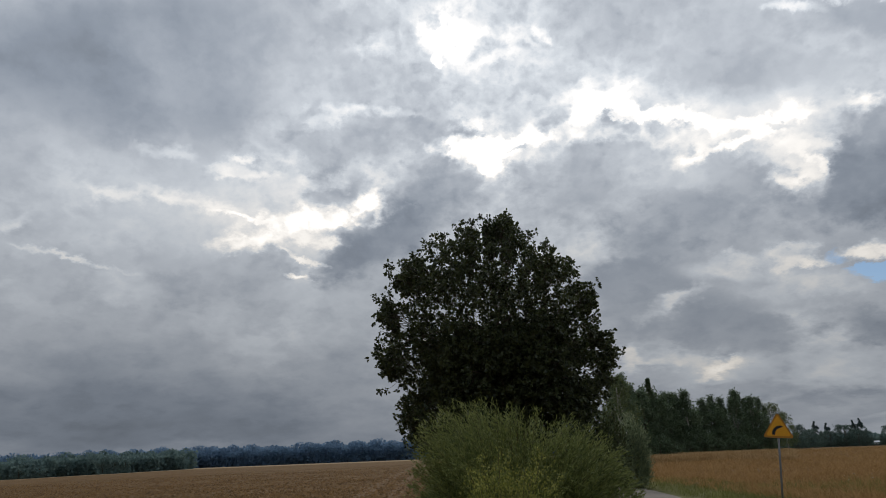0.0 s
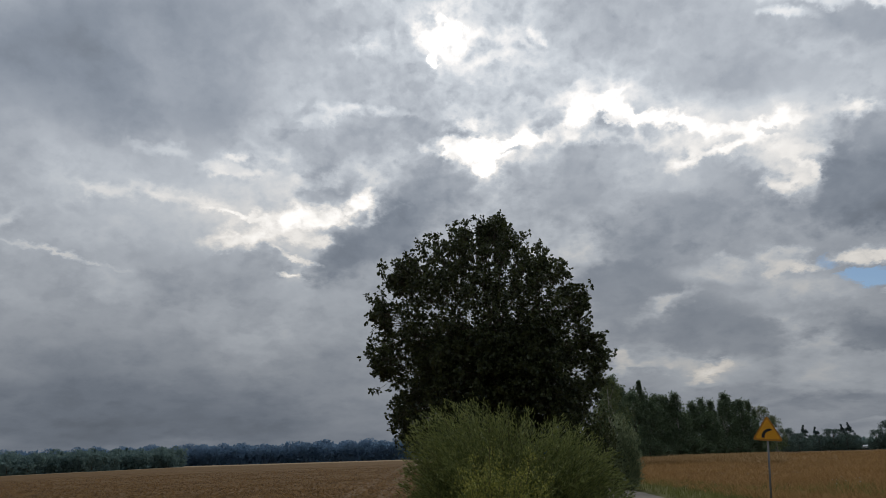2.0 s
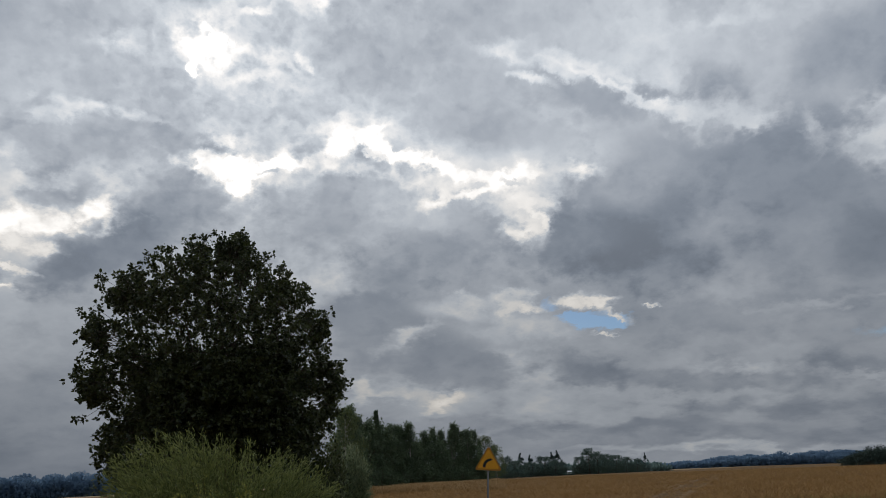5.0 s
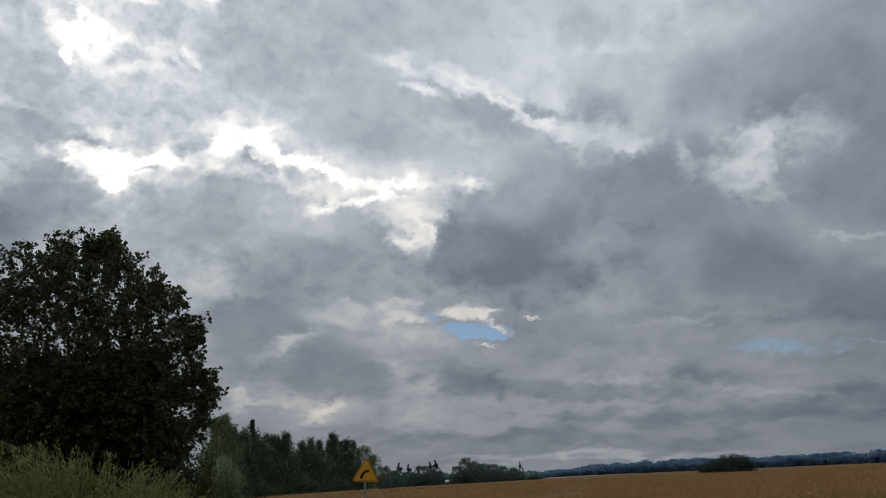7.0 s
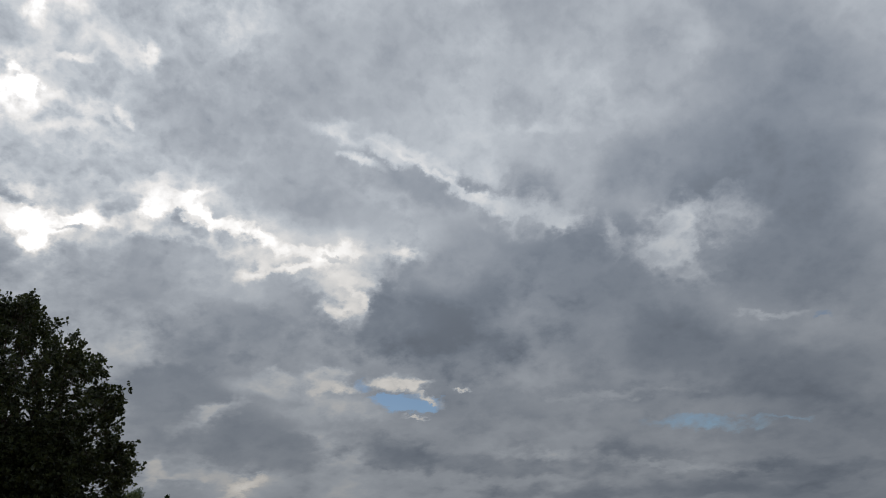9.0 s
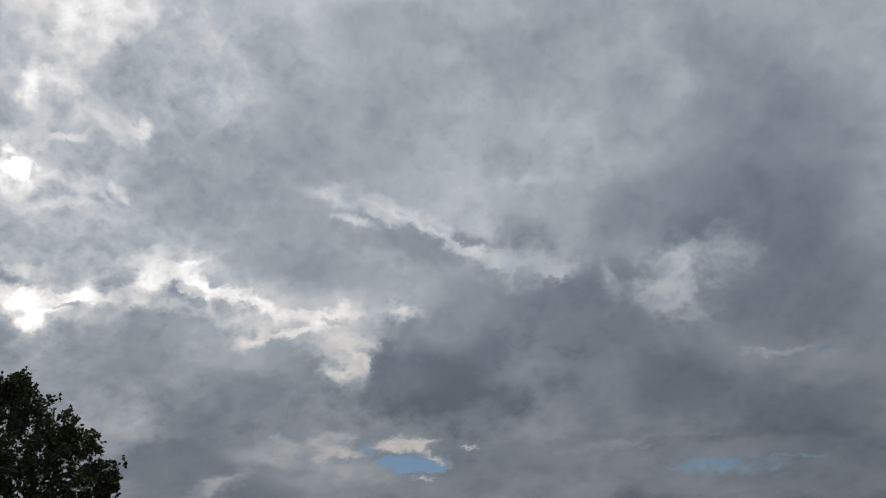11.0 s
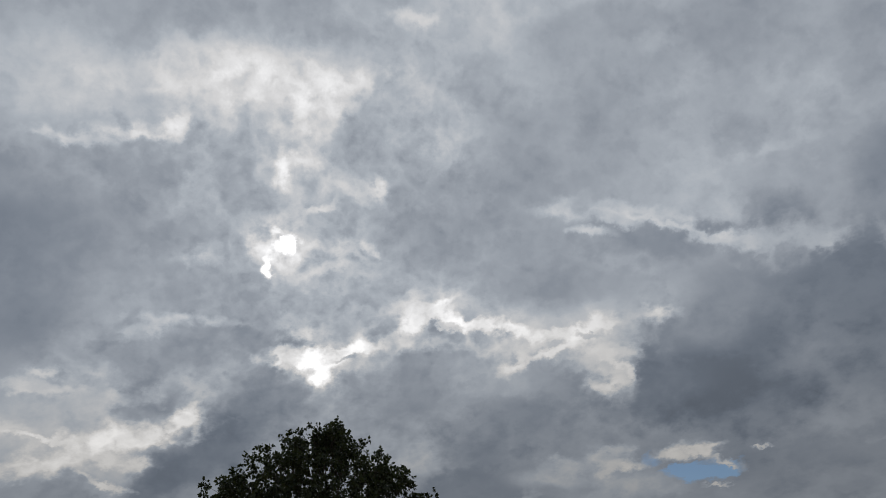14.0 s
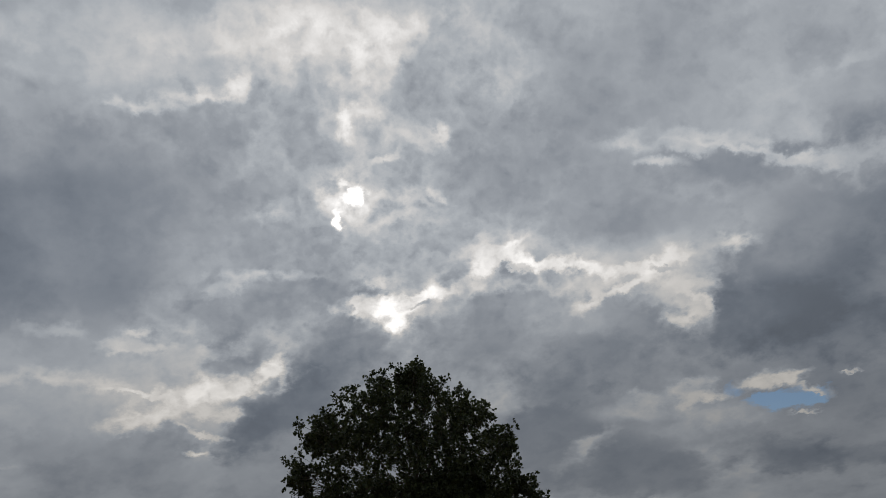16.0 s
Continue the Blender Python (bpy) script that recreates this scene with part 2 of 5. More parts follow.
sky = halo(sky, 7.6, 27.1, 3.5, 1.8, -6, 0.73)
sky = halo(sky, 4.4, 30.2, 2.4, 1.9, -5, 0.91)
sky = halo(sky, 20.7, 22.5, 4.1, 2.7, -0, 0.92)
sky = halo(sky, 20.7, 21.0, 3.6, 2.0, 30, 0.86)
sky = halo(sky, 16.3, 25.1, 5.7, 1.9, -20, 0.99)
sky = halo(sky, 20.0, 5.5, 3.0, 1.7, 24, 0.56)
sky = halo(sky, 11.4, 26.8, 4.1, 2.3, 23, 0.80)
sky = halo(sky, 27.6, 31.3, 4.6, 1.9, -23, 0.98)
sky = halo(sky, 31.1, 30.1, 3.8, 1.8, -34, 0.86)
sky = halo(sky, 39.1, 25.9, 3.6, 1.7, -35, 0.84)
sky = halo(sky, 20.2, 5.5, 3.1, 1.9, 28, 0.79)
sky = halo(sky, 26.6, 18.2, 3.0, 2.3, -6, 0.85)
sky = halo(sky, 25.9, 20.4, 5.0, 3.2, -26, 0.83)
sky = halo(sky, 1.8, 24.2, 4.0, 2.0, 3, 1.18)
sky = halo(sky, 3.8, 23.4, 5.0, 2.5, 6, 1.25)
sky = halo(sky, 7.0, 23.8, 4.1, 2.0, 9, 1.25)
sky = halo(sky, 4.5, 22.1, 3.0, 2.2, 2, 1.25)
sky = halo(sky, 13.7, 25.6, 3.9, 1.9, 12, 1.21)
sky = halo(sky, 15.4, 26.5, 3.0, 1.7, 18, 1.01)
sky = halo(sky, 17.5, 24.6, 5.2, 2.0, -15, 1.25)
sky = halo(sky, 21.2, 23.4, 4.8, 2.0, -19, 1.25)
sky = halo(sky, 24.9, 22.9, 3.5, 1.7, -6, 1.04)
sky = halo(sky, 23.7, 21.4, 4.4, 1.8, 7, 1.01)
sky = halo(sky, 26.8, 20.5, 2.6, 1.9, -26, 0.89)
sky = halo(sky, 10.1, 24.1, 5.6, 2.3, -5, 0.84)
sky = halo(sky, -10.2, 18.3, 7.4, 2.6, 7, 0.85)
sky = halo(sky, -6.5, 19.3, 3.3, 2.5, 25, 0.85)
sky = halo(sky, -11.1, 18.1, 3.2, 1.8, 1, 0.85)
sky = halo(sky, -15.5, 18.3, 4.3, 1.6, -10, 0.85)
sky = halo(sky, -10.8, 16.8, 4.1, 2.0, -9, 0.80)
sky = halo(sky, -11.3, 15.3, 3.6, 1.6, -22, 0.74)
sky = halo(sky, -11.5, 13.9, 2.9, 1.6, -8, 0.85)
sky = halo(sky, 13.6, 25.9, 3.7, 2.2, 22, 1.22)
sky = halo(sky, 25.7, 22.5, 4.1, 2.0, -4, 1.14)
sky = halo(sky, 27.9, 22.8, 2.4, 2.2, 8, 1.16)
sky = halo(sky, 28.4, 19.2, 3.1, 1.6, -52, 0.85)
sky = halo(sky, 2.1, 23.7, 2.5, 2.6, -33, 0.95)
sky = halo(sky, 2.2, 32.1, 4.6, 3.5, -6, 1.25)
sky = halo(sky, 2.1, 32.4, 2.9, 2.1, 19, 1.25)
sky = halo(sky, 1.3, 33.2, 2.5, 1.7, -5, 1.25)
sky = lump(sky, 34.5, 2.7, 11.9, 0.6, -4, -0.50)
sky = lump(sky, 25.5, 2.5, 7.0, 0.4, -3, -0.35)
sky = lump(sky, 40.3, 10.1, 4.7, 1.6, -8, -0.08)
sky = lump(sky, 46.0, 10.5, 3.7, 1.2, -4, -0.14)
sky = lump(sky, 40.0, 5.9, 6.7, 0.8, -6, -0.30)
sky = lump(sky, 44.0, 3.6, 5.3, 0.6, -5, -0.46)
sky = lump(sky, 31.0, 7.2, 4.8, 0.6, -9, 0.14)
sky = lump(sky, -6.0, 24.4, 6.5, 2.6, 8, 0.22)
sky = lump(sky, -0.9, 20.6, 5.2, 3.0, 28, 0.16)
sky = lump(sky, -3.8, 17.8, 5.3, 2.0, 34, -0.05)
sky = lump(sky, -6.6, 15.9, 3.1, 1.2, 25, -0.17)
sky = lump(sky, 14.6, 22.8, 4.4, 2.5, 12, 0.19)
sky = lump(sky, 10.2, 20.3, 4.6, 3.0, 9, 0.28)
sky = lump(sky, 23.9, 18.8, 4.0, 2.6, -11, 0.10)
sky = lump(sky, 19.3, 18.3, 5.0, 1.9, -9, 0.21)
sky = lump(sky, 22.6, 15.5, 5.8, 1.8, -9, 0.07)
sky = lump(sky, 31.7, 17.4, 2.1, 3.4, -13, 0.12)
sky = lump(sky, 17.4, 10.7, 4.3, 2.6, -6, -0.21)
sky = lump(sky, 21.9, 8.0, 5.0, 1.6, -14, -0.14)
sky = lump(sky, -10.3, 29.7, 3.8, 1.2, 13, 0.62)
sky = lump(sky, -4.0, 27.6, 3.0, 1.2, 14, 0.68)
sky = lump(sky, 10.5, 21.0, 5.5, 2.2, 13, 0.30)
sky = lump(sky, 17.8, 18.4, 4.8, 2.2, -3, 0.42)
sky = lump(sky, 23.7, 18.9, 3.3, 1.5, -5, 0.15)
sky = lump(sky, 20.0, 16.3, 5.7, 2.0, -4, 0.24)
sky = lump(sky, 38.4, 15.2, 6.0, 2.5, -4, -0.12)
sky = lump(sky, 16.3, 11.2, 3.7, 2.1, -3, -0.12)
sky = lump(sky, 21.6, 7.9, 2.8, 1.6, -4, -0.20)
sky = lump(sky, 36.5, 16.7, 5.1, 3.5, 3, -0.68)
sky = lump(sky, 30.5, 16.9, 4.5, 2.2, -1, -0.37)
sky = lump(sky, 34.0, 20.9, 4.0, 1.4, -7, 0.06)
sky = lump(sky, 21.0, 17.1, 3.7, 1.6, 2, -0.10)
sky = lump(sky, 11.9, 19.6, 3.5, 1.6, 5, 0.15)
sky = lump(sky, 18.2, 20.4, 4.6, 1.6, -3, 0.52)
sky = lump(sky, 36.3, 26.5, 4.6, 0.8, -28, 0.18)
sky = lump(sky, -7.8, 20.5, 3.1, 1.3, -4, -0.09)
sky = lump(sky, -2.6, 17.8, 2.9, 1.9, 40, -0.42)
sky = lump(sky, -5.4, 15.8, 3.9, 1.4, 20, -0.48)
sky = lump(sky, -16.9, 13.9, 4.3, 1.5, 16, -0.10)
sky = lump(sky, 16.8, 15.0, 2.5, 1.6, -11, -0.19)
sky = lump(sky, 14.0, 12.3, 2.7, 1.7, -10, -0.42)
sky = lump(sky, 17.7, 11.2, 3.3, 1.1, -11, -0.17)
sky = lump(sky, 32.8, 7.0, 3.6, 1.0, -13, -0.47)
sky = lump(sky, 24.2, 10.3, 4.2, 1.1, -12, 0.33)
sky = lump(sky, 20.9, 12.2, 2.4, 0.7, -12, 0.63)
sky = lump(sky, -21.9, 36.2, 5.0, 1.9, -7, 0.59)
sky = lump(sky, -11.3, 36.9, 5.7, 1.8, -2, 0.56)
sky = lump(sky, 25.8, 29.1, 7.4, 2.0, -14, 0.54)
sky = lump(sky, 38.4, 25.7, 4.4, 2.0, -16, 0.43)
sky = lump(sky, 14.6, 11.4, 3.0, 2.2, -0, -0.07)
sky = lump(sky, 20.8, 7.8, 3.7, 1.1, -2, -0.04)
sky = lump(sky, 48.5, 5.7, 4.3, 0.8, -6, -0.34)
sky = lump(sky, 59.5, 3.6, 3.6, 0.6, -6, -0.51)
sky = lump(sky, 53.9, 3.0, 5.7, 0.5, -5, -0.51)
sky = lump(sky, 46.2, 9.4, 5.2, 0.7, -6, 0.13)
sky = lump(sky, 58.9, 9.0, 5.1, 0.9, -9, -0.42)
sky = lump(sky, 54.6, 8.4, 4.4, 0.5, -7, 0.04)
sky = rim(sky, 28.4, 31.9, 1.9, 0.4, -9, 1.47)
sky = rim(sky, 33.8, 30.2, 3.0, 0.5, -28, 1.33)
sky = rim(sky, 39.7, 28.4, 2.6, 1.0, -25, 1.17)
sky = rim(sky, 44.0, 24.6, 3.0, 1.4, -8, 1.10)
sky = rim(sky, 46.2, 23.2, 0.7, 0.5, -9, 1.32)
sky = rim(sky, 55.1, 21.8, 1.8, 2.0, -49, 1.03)
sky = rim(sky, 58.8, 21.9, 1.7, 1.5, -14, 0.78)
sky = rim(sky, 53.8, 20.6, 1.2, 0.6, -11, 1.10)
sky = rim(sky, 46.9, 33.4, 1.7, 1.6, -11, 1.00)
sky = rim(sky, 27.9, 18.4, 1.3, 1.1, 18, 1.05)
sky = rim(sky, 27.9, 20.7, 1.9, 0.6, -2, 1.56)
sky = rim(sky, 32.5, 22.4, 1.3, 0.6, -3, 1.56)
sky = rim(sky, 51.6, 4.8, 5.2, 0.3, -9, 0.29)
sky = rim(sky, 42.5, 6.4, 3.7, 0.4, -5, 0.42)
sky = rim(sky, 60.2, 14.4, 2.1, 0.2, -11, 0.61)
sky = rim(sky, 48.1, 10.2, 4.0, 0.3, -3, 0.38)
sky = rim(sky, 27.2, 10.4, 3.0, 0.7, -3, 0.63)
sky = rim(sky, 17.9, 10.8, 2.4, 0.6, 25, 0.64)
sky = rim(sky, 35.1, 29.1, 3.4, 0.4, -21, 1.38)
sky = rim(sky, 39.1, 26.5, 1.7, 0.4, -14, 1.46)
sky = rim(sky, 45.8, 31.0, 2.0, 0.7, 4, 1.09)
sky = rim(sky, 53.6, 19.8, 2.9, 1.4, -33, 0.91)
sky = rim(sky, 49.9, 22.0, 0.5, 1.3, 3, 0.75)
sky = rim(sky, 40.5, 41.3, 1.7, 1.1, -18, 1.04)
sky = rim(sky, 16.7, 48.5, 2.0, 0.5, -15, 1.52)
sky = rim(sky, 28.1, 40.9, 2.6, 0.9, -9, 0.87)
sky = rim(sky, 39.9, 36.4, 3.3, 0.5, -6, 0.87)
sky = rim(sky, -23.3, 43.7, 3.9, 0.8, 14, 1.24)
sky = rim(sky, -17.2, 38.9, 2.0, 0.4, -1, 1.60)
sky = rim(sky, -11.8, 40.0, 2.4, 0.5, 4, 1.72)
sky = rim(sky, -8.2, 41.1, 0.8, 1.2, -29, 1.72)
sky = rim(sky, -24.2, 40.1, 2.4, 0.5, 2, 1.39)
sky = rim(sky, -9.1, 44.9, 2.2, 1.2, 4, 1.40)
sky = rim(sky, 1.6, 44.5, 1.8, 0.8, -34, 1.93)
sky = rim(sky, -2.5, 43.4, 2.5, 0.8, 9, 1.66)
sky = rim(sky, 9.8, 44.2, 2.5, 0.7, 10, 1.73)
sky = rim(sky, 4.0, 41.4, 0.6, 1.9, -11, 1.79)
sky = rim(sky, 7.0, 42.2, 1.7, 0.7, 12, 1.62)
sky = rim(sky, 1.9, 37.8, 0.5, 1.3, -5, 2.38)
sky = rim(sky, 4.2, 39.1, 1.1, 0.9, -6, 1.56)
sky = rim(sky, 10.8, 36.2, 0.7, 0.9, -10, 1.62)
sky = rim(sky, 5.1, 34.8, 1.0, 0.3, 23, 1.81)
sky = rim(sky, 7.6, 36.8, 1.3, 0.8, -8, 1.45)
sky = rim(sky, 5.7, 32.2, 1.8, 0.4, 0, 1.86)
sky = rim(sky, 9.3, 31.5, 0.9, 0.4, -49, 2.11)
sky = rim(sky, 7.4, 31.4, 1.6, 0.6, -9, 1.62)
sky = rim(sky, 5.7, 30.3, 2.2, 0.4, 12, 1.48)
sky = rim(sky, -4.2, 32.0, 1.4, 0.4, -2, 1.26)
sky = rim(sky, 35.0, 28.7, 5.9, 0.3, -32, 1.48)
sky = rim(sky, 29.2, 29.5, 1.4, 0.3, -20, 1.42)
sky = rim(sky, 32.1, 29.5, 1.3, 0.4, -22, 1.62)
sky = rim(sky, 38.9, 26.3, 1.1, 0.3, -36, 1.61)
sky = rim(sky, 44.8, 30.9, 1.9, 0.3, -8, 1.21)
sky = rim(sky, 29.0, 31.8, 1.6, 0.6, 11, 1.14)
sky = rim(sky, -6.2, 26.6, 3.8, 0.4, -3, 1.23)
sky = rim(sky, 2.8, 25.5, 1.7, 0.4, 8, 1.47)
sky = rim(sky, -25.5, 19.3, 1.9, 0.5, -7, 1.09)
sky = rim(sky, -27.7, 14.6, 2.9, 0.2, -9, 0.83)
sky = rim(sky, -19.8, 19.2, 3.2, 0.5, -8, 1.21)
sky = rim(sky, -31.6, 16.6, 1.2, 0.4, 30, 0.84)
sky = rim(sky, -16.9, 21.7, 1.3, 0.5, 4, 1.57)
sky = rim(sky, -15.2, 21.6, 2.5, 0.4, -5, 1.24)
sky = rim(sky, -15.0, 16.5, 2.5, 0.6, 7, 1.31)
sky = rim(sky, -9.5, 25.9, 2.4, 0.5, 12, 1.08)
sky = rim(sky, -21.7, 22.7, 2.3, 0.4, -2, 1.01)
sky = rim(sky, -5.2, 31.2, 1.1, 0.5, 0, 1.48)
sky = rim(sky, 5.6, 32.3, 1.8, 0.6, -1, 1.51)
sky = rim(sky, 8.2, 31.3, 0.9, 0.5, -50, 1.70)
sky = rim(sky, 7.6, 27.1, 1.5, 0.4, -6, 1.18)
sky = rim(sky, 4.4, 30.2, 0.7, 0.5, -5, 1.36)
sky = rim(sky, 20.7, 22.5, 2.1, 1.0, -0, 1.37)
sky = rim(sky, 20.7, 21.0, 1.7, 0.5, 30, 1.31)
sky = rim(sky, 16.3, 25.1, 3.2, 0.5, -20, 1.44)
sky = rim(sky, 17.3, 6.6, 2.0, 0.6, -5, 0.56)
sky = rim(sky, 13.8, 6.4, 1.1, 0.8, -4, 0.76)
sky = rim(sky, 20.0, 5.5, 1.2, 0.4, 24, 1.01)
sky = rim(sky, 26.1, 13.4, 1.4, 0.4, -0, 0.94)
sky = rim(sky, 26.8, 12.2, 1.4, 0.3, -3, 1.34)
sky = rim(sky, 30.9, 12.4, 1.5, 0.5, 4, 1.46)
sky = rim(sky, -10.2, 21.1, 3.0, 0.6, 11, 0.84)
sky = rim(sky, 11.4, 26.8, 2.0, 0.7, 23, 1.25)
sky = rim(sky, 27.6, 31.3, 2.3, 0.4, -23, 1.43)
sky = rim(sky, 31.1, 30.1, 1.8, 0.4, -34, 1.31)
sky = rim(sky, 39.1, 25.9, 1.7, 0.4, -35, 1.29)
sky = rim(sky, 41.8, 25.1, 2.2, 0.7, -14, 1.18)
sky = rim(sky, 45.6, 23.7, 1.5, 0.5, -15, 1.00)
sky = rim(sky, 25.4, 12.8, 1.5, 1.0, -5, 0.90)
sky = rim(sky, 22.0, 13.1, 1.6, 0.6, -4, 0.80)
sky = rim(sky, 20.2, 5.5, 1.2, 0.4, 28, 1.24)
sky = rim(sky, 17.6, 6.0, 3.0, 0.4, -3, 0.75)
sky = rim(sky, 28.4, 22.1, 2.5, 1.7, -7, 1.04)
sky = rim(sky, 26.6, 18.2, 1.1, 0.7, -6, 1.41)
sky = rim(sky, 25.9, 20.4, 2.6, 1.3, -26, 1.28)
sky = rim(sky, 19.1, 22.9, 4.4, 0.7, -12, 1.08)
sky = rim(sky, 10.1, 24.1, 3.0, 0.7, -5, 1.29)
sky = rim(sky, 2.2, 32.1, 2.3, 1.5, -6, 2.09)
sky = gap(sky, 1.8, 24.2, 1.8, 0.5, 3, 1.63)
sky = gap(sky, 3.8, 23.4, 2.6, 0.8, 6, 2.18)
sky = gap(sky, 7.0, 23.8, 1.9, 0.5, 9, 1.79)
sky = gap(sky, 4.5, 22.1, 1.1, 0.6, 2, 1.87)
sky = gap(sky, 13.7, 25.6, 1.7, 0.4, 12, 1.66)
sky = gap(sky, 15.4, 26.5, 1.1, 0.3, 18, 1.46)
sky = gap(sky, 17.5, 24.6, 2.7, 0.5, -15, 1.79)
sky = gap(sky, 21.2, 23.4, 2.4, 0.5, -19, 1.79)
sky = gap(sky, 24.9, 22.9, 1.5, 0.3, -6, 1.49)
sky = gap(sky, 23.7, 21.4, 2.2, 0.3, 7, 1.46)
sky = gap(sky, 26.8, 20.5, 0.8, 0.4, -26, 1.34)
sky = gap(sky, 32.3, 12.2, 1.7, 0.4, 4, 1.32)
sky = gap(sky, 34.0, 11.0, 1.0, 0.3, -25, 1.25)
sky = gap(sky, 36.6, 11.5, 0.6, 0.1, -7, 1.11)
sky = gap(sky, -10.2, 18.3, 4.3, 0.9, 7, 1.69)
sky = gap(sky, -6.5, 19.3, 1.3, 0.8, 25, 1.66)
sky = gap(sky, -11.1, 18.1, 1.3, 0.3, 1, 1.72)
sky = gap(sky, -15.5, 18.3, 2.1, 0.2, -10, 1.39)
sky = gap(sky, -10.8, 16.8, 1.9, 0.4, -9, 1.25)
sky = gap(sky, -11.3, 15.3, 1.5, 0.2, -22, 1.19)
sky = gap(sky, -11.5, 13.9, 1.0, 0.2, -8, 1.44)
sky = gap(sky, 13.6, 25.9, 1.7, 0.6, 22, 1.67)
sky = gap(sky, 25.7, 22.5, 2.1, 0.6, -4, 1.59)
sky = gap(sky, 27.9, 22.8, 0.9, 0.7, 8, 1.61)
sky = gap(sky, 28.4, 19.2, 1.3, 0.3, -52, 1.31)
sky = gap(sky, 2.1, 23.7, 0.7, 0.9, -33, 1.40)
sky = gap(sky, 2.1, 32.4, 1.0, 0.5, 19, 3.82)
sky = gap(sky, 1.3, 33.2, 0.7, 0.3, -5, 2.29)
sky = gap(sky, 0.4, 30.5, 0.3, 0.7, -5, 3.31)
sky = gap(sky, -16.2, 22.6, 1.1, 0.3, 0, 1.35)
sky = gap(sky, 32.7, 9.8, 0.9, 0.1, -4, 1.06)
sky = fleck(sky, 6.6, 23.3, 1.1, 0.2, 9, 0.69)
sky = fleck(sky, 26.7, 22.2, 1.0, 0.2, -22, 0.98)
sky = fleck(sky, 15.1, 24.8, 1.2, 0.2, -7, 1.26)
# broad brightness corrections, mostly on a grid, fitted to the camera's view
sky = shade(sky, -28.0, 3.0, 6.0, 6.0, 0, -0.10)
sky = shade(sky, -21.0, 3.0, 6.0, 6.0, 0, -0.10)
sky = shade(sky, -14.0, 3.0, 6.0, 6.0, 0, -0.13)
sky = shade(sky, -7.0, 3.0, 6.0, 6.0, 0, -0.04)
sky = shade(sky, 21.0, 3.0, 6.0, 6.0, 0, -0.20)
sky = shade(sky, 28.0, 3.0, 6.0, 6.0, 0, 0.05)
sky = shade(sky, 35.0, 3.0, 6.0, 6.0, 0, -0.05)
sky = shade(sky, 42.0, 3.0, 6.0, 6.0, 0, -0.05)
sky = shade(sky, 49.0, 3.0, 6.0, 6.0, 0, -0.09)
sky = shade(sky, 56.0, 3.0, 6.0, 6.0, 0, -0.17)
sky = shade(sky, 63.0, 3.0, 6.0, 6.0, 0, -0.20)
sky = shade(sky, -31.5, 8.5, 6.0, 6.0, 0, -0.10)
sky = shade(sky, -24.5, 8.5, 6.0, 6.0, 0, -0.14)
sky = shade(sky, -17.5, 8.5, 6.0, 6.0, 0, -0.05)
sky = shade(sky, 10.5, 8.5, 6.0, 6.0, 0, 0.12)
sky = shade(sky, 17.5, 8.5, 6.0, 6.0, 0, -0.13)
sky = shade(sky, 31.5, 8.5, 6.0, 6.0, 0, -0.10)
sky = shade(sky, 38.5, 8.5, 6.0, 6.0, 0, -0.05)
sky = shade(sky, 45.5, 8.5, 6.0, 6.0, 0, -0.09)
sky = shade(sky, 59.5, 8.5, 6.0, 6.0, 0, -0.09)
sky = shade(sky, -28.0, 14.0, 6.0, 6.0, 0, 0.12)
sky = shade(sky, -21.0, 14.0, 6.0, 6.0, 0, 0.19)
sky = shade(sky, -14.0, 14.0, 6.0, 6.0, 0, 0.10)
sky = shade(sky, 35.0, 14.0, 6.0, 6.0, 0, -0.19)
sky = shade(sky, 42.0, 14.0, 6.0, 6.0, 0, 0.12)
sky = shade(sky, 49.0, 14.0, 6.0, 6.0, 0, -0.08)
sky = shade(sky, 56.0, 14.0, 6.0, 6.0, 0, -0.07)
sky = shade(sky, 63.0, 14.0, 6.0, 6.0, 0, -0.11)
sky = shade(sky, -31.5, 19.5, 6.0, 6.0, 0, 0.06)
sky = shade(sky, -17.5, 19.5, 6.0, 6.0, 0, 0.15)
sky = shade(sky, -10.5, 19.5, 6.0, 6.0, 0, 0.19)
sky = shade(sky, -3.5, 19.5, 6.0, 6.0, 0, 0.08)
sky = shade(sky, 3.5, 19.5, 6.0, 6.0, 0, 0.19)
sky = shade(sky, 17.5, 19.5, 6.0, 6.0, 0, 0.16)
sky = shade(sky, 24.5, 19.5, 6.0, 6.0, 0, 0.18)
sky = shade(sky, 31.5, 19.5, 6.0, 6.0, 0, 0.11)
sky = shade(sky, 38.5, 19.5, 6.0, 6.0, 0, 0.18)
sky = shade(sky, 45.5, 19.5, 6.0, 6.0, 0, 0.05)
sky = shade(sky, 59.5, 19.5, 6.0, 6.0, 0, 0.05)
sky = shade(sky, 66.5, 19.5, 6.0, 6.0, 0, -0.05)
sky = shade(sky, -35.0, 25.0, 6.0, 6.0, 0, 0.04)
sky = shade(sky, -21.0, 25.0, 6.0, 6.0, 0, -0.21)
sky = shade(sky, -14.0, 25.0, 6.0, 6.0, 0, 0.05)
sky = shade(sky, -7.0, 25.0, 6.0, 6.0, 0, 0.21)
sky = shade(sky, 0.0, 25.0, 6.0, 6.0, 0, 0.20)
sky = shade(sky, 7.0, 25.0, 6.0, 6.0, 0, 0.15)
sky = shade(sky, 14.0, 25.0, 6.0, 6.0, 0, 0.23)
sky = shade(sky, 21.0, 25.0, 6.0, 6.0, 0, 0.14)
sky = shade(sky, 35.0, 25.0, 6.0, 6.0, 0, 0.06)
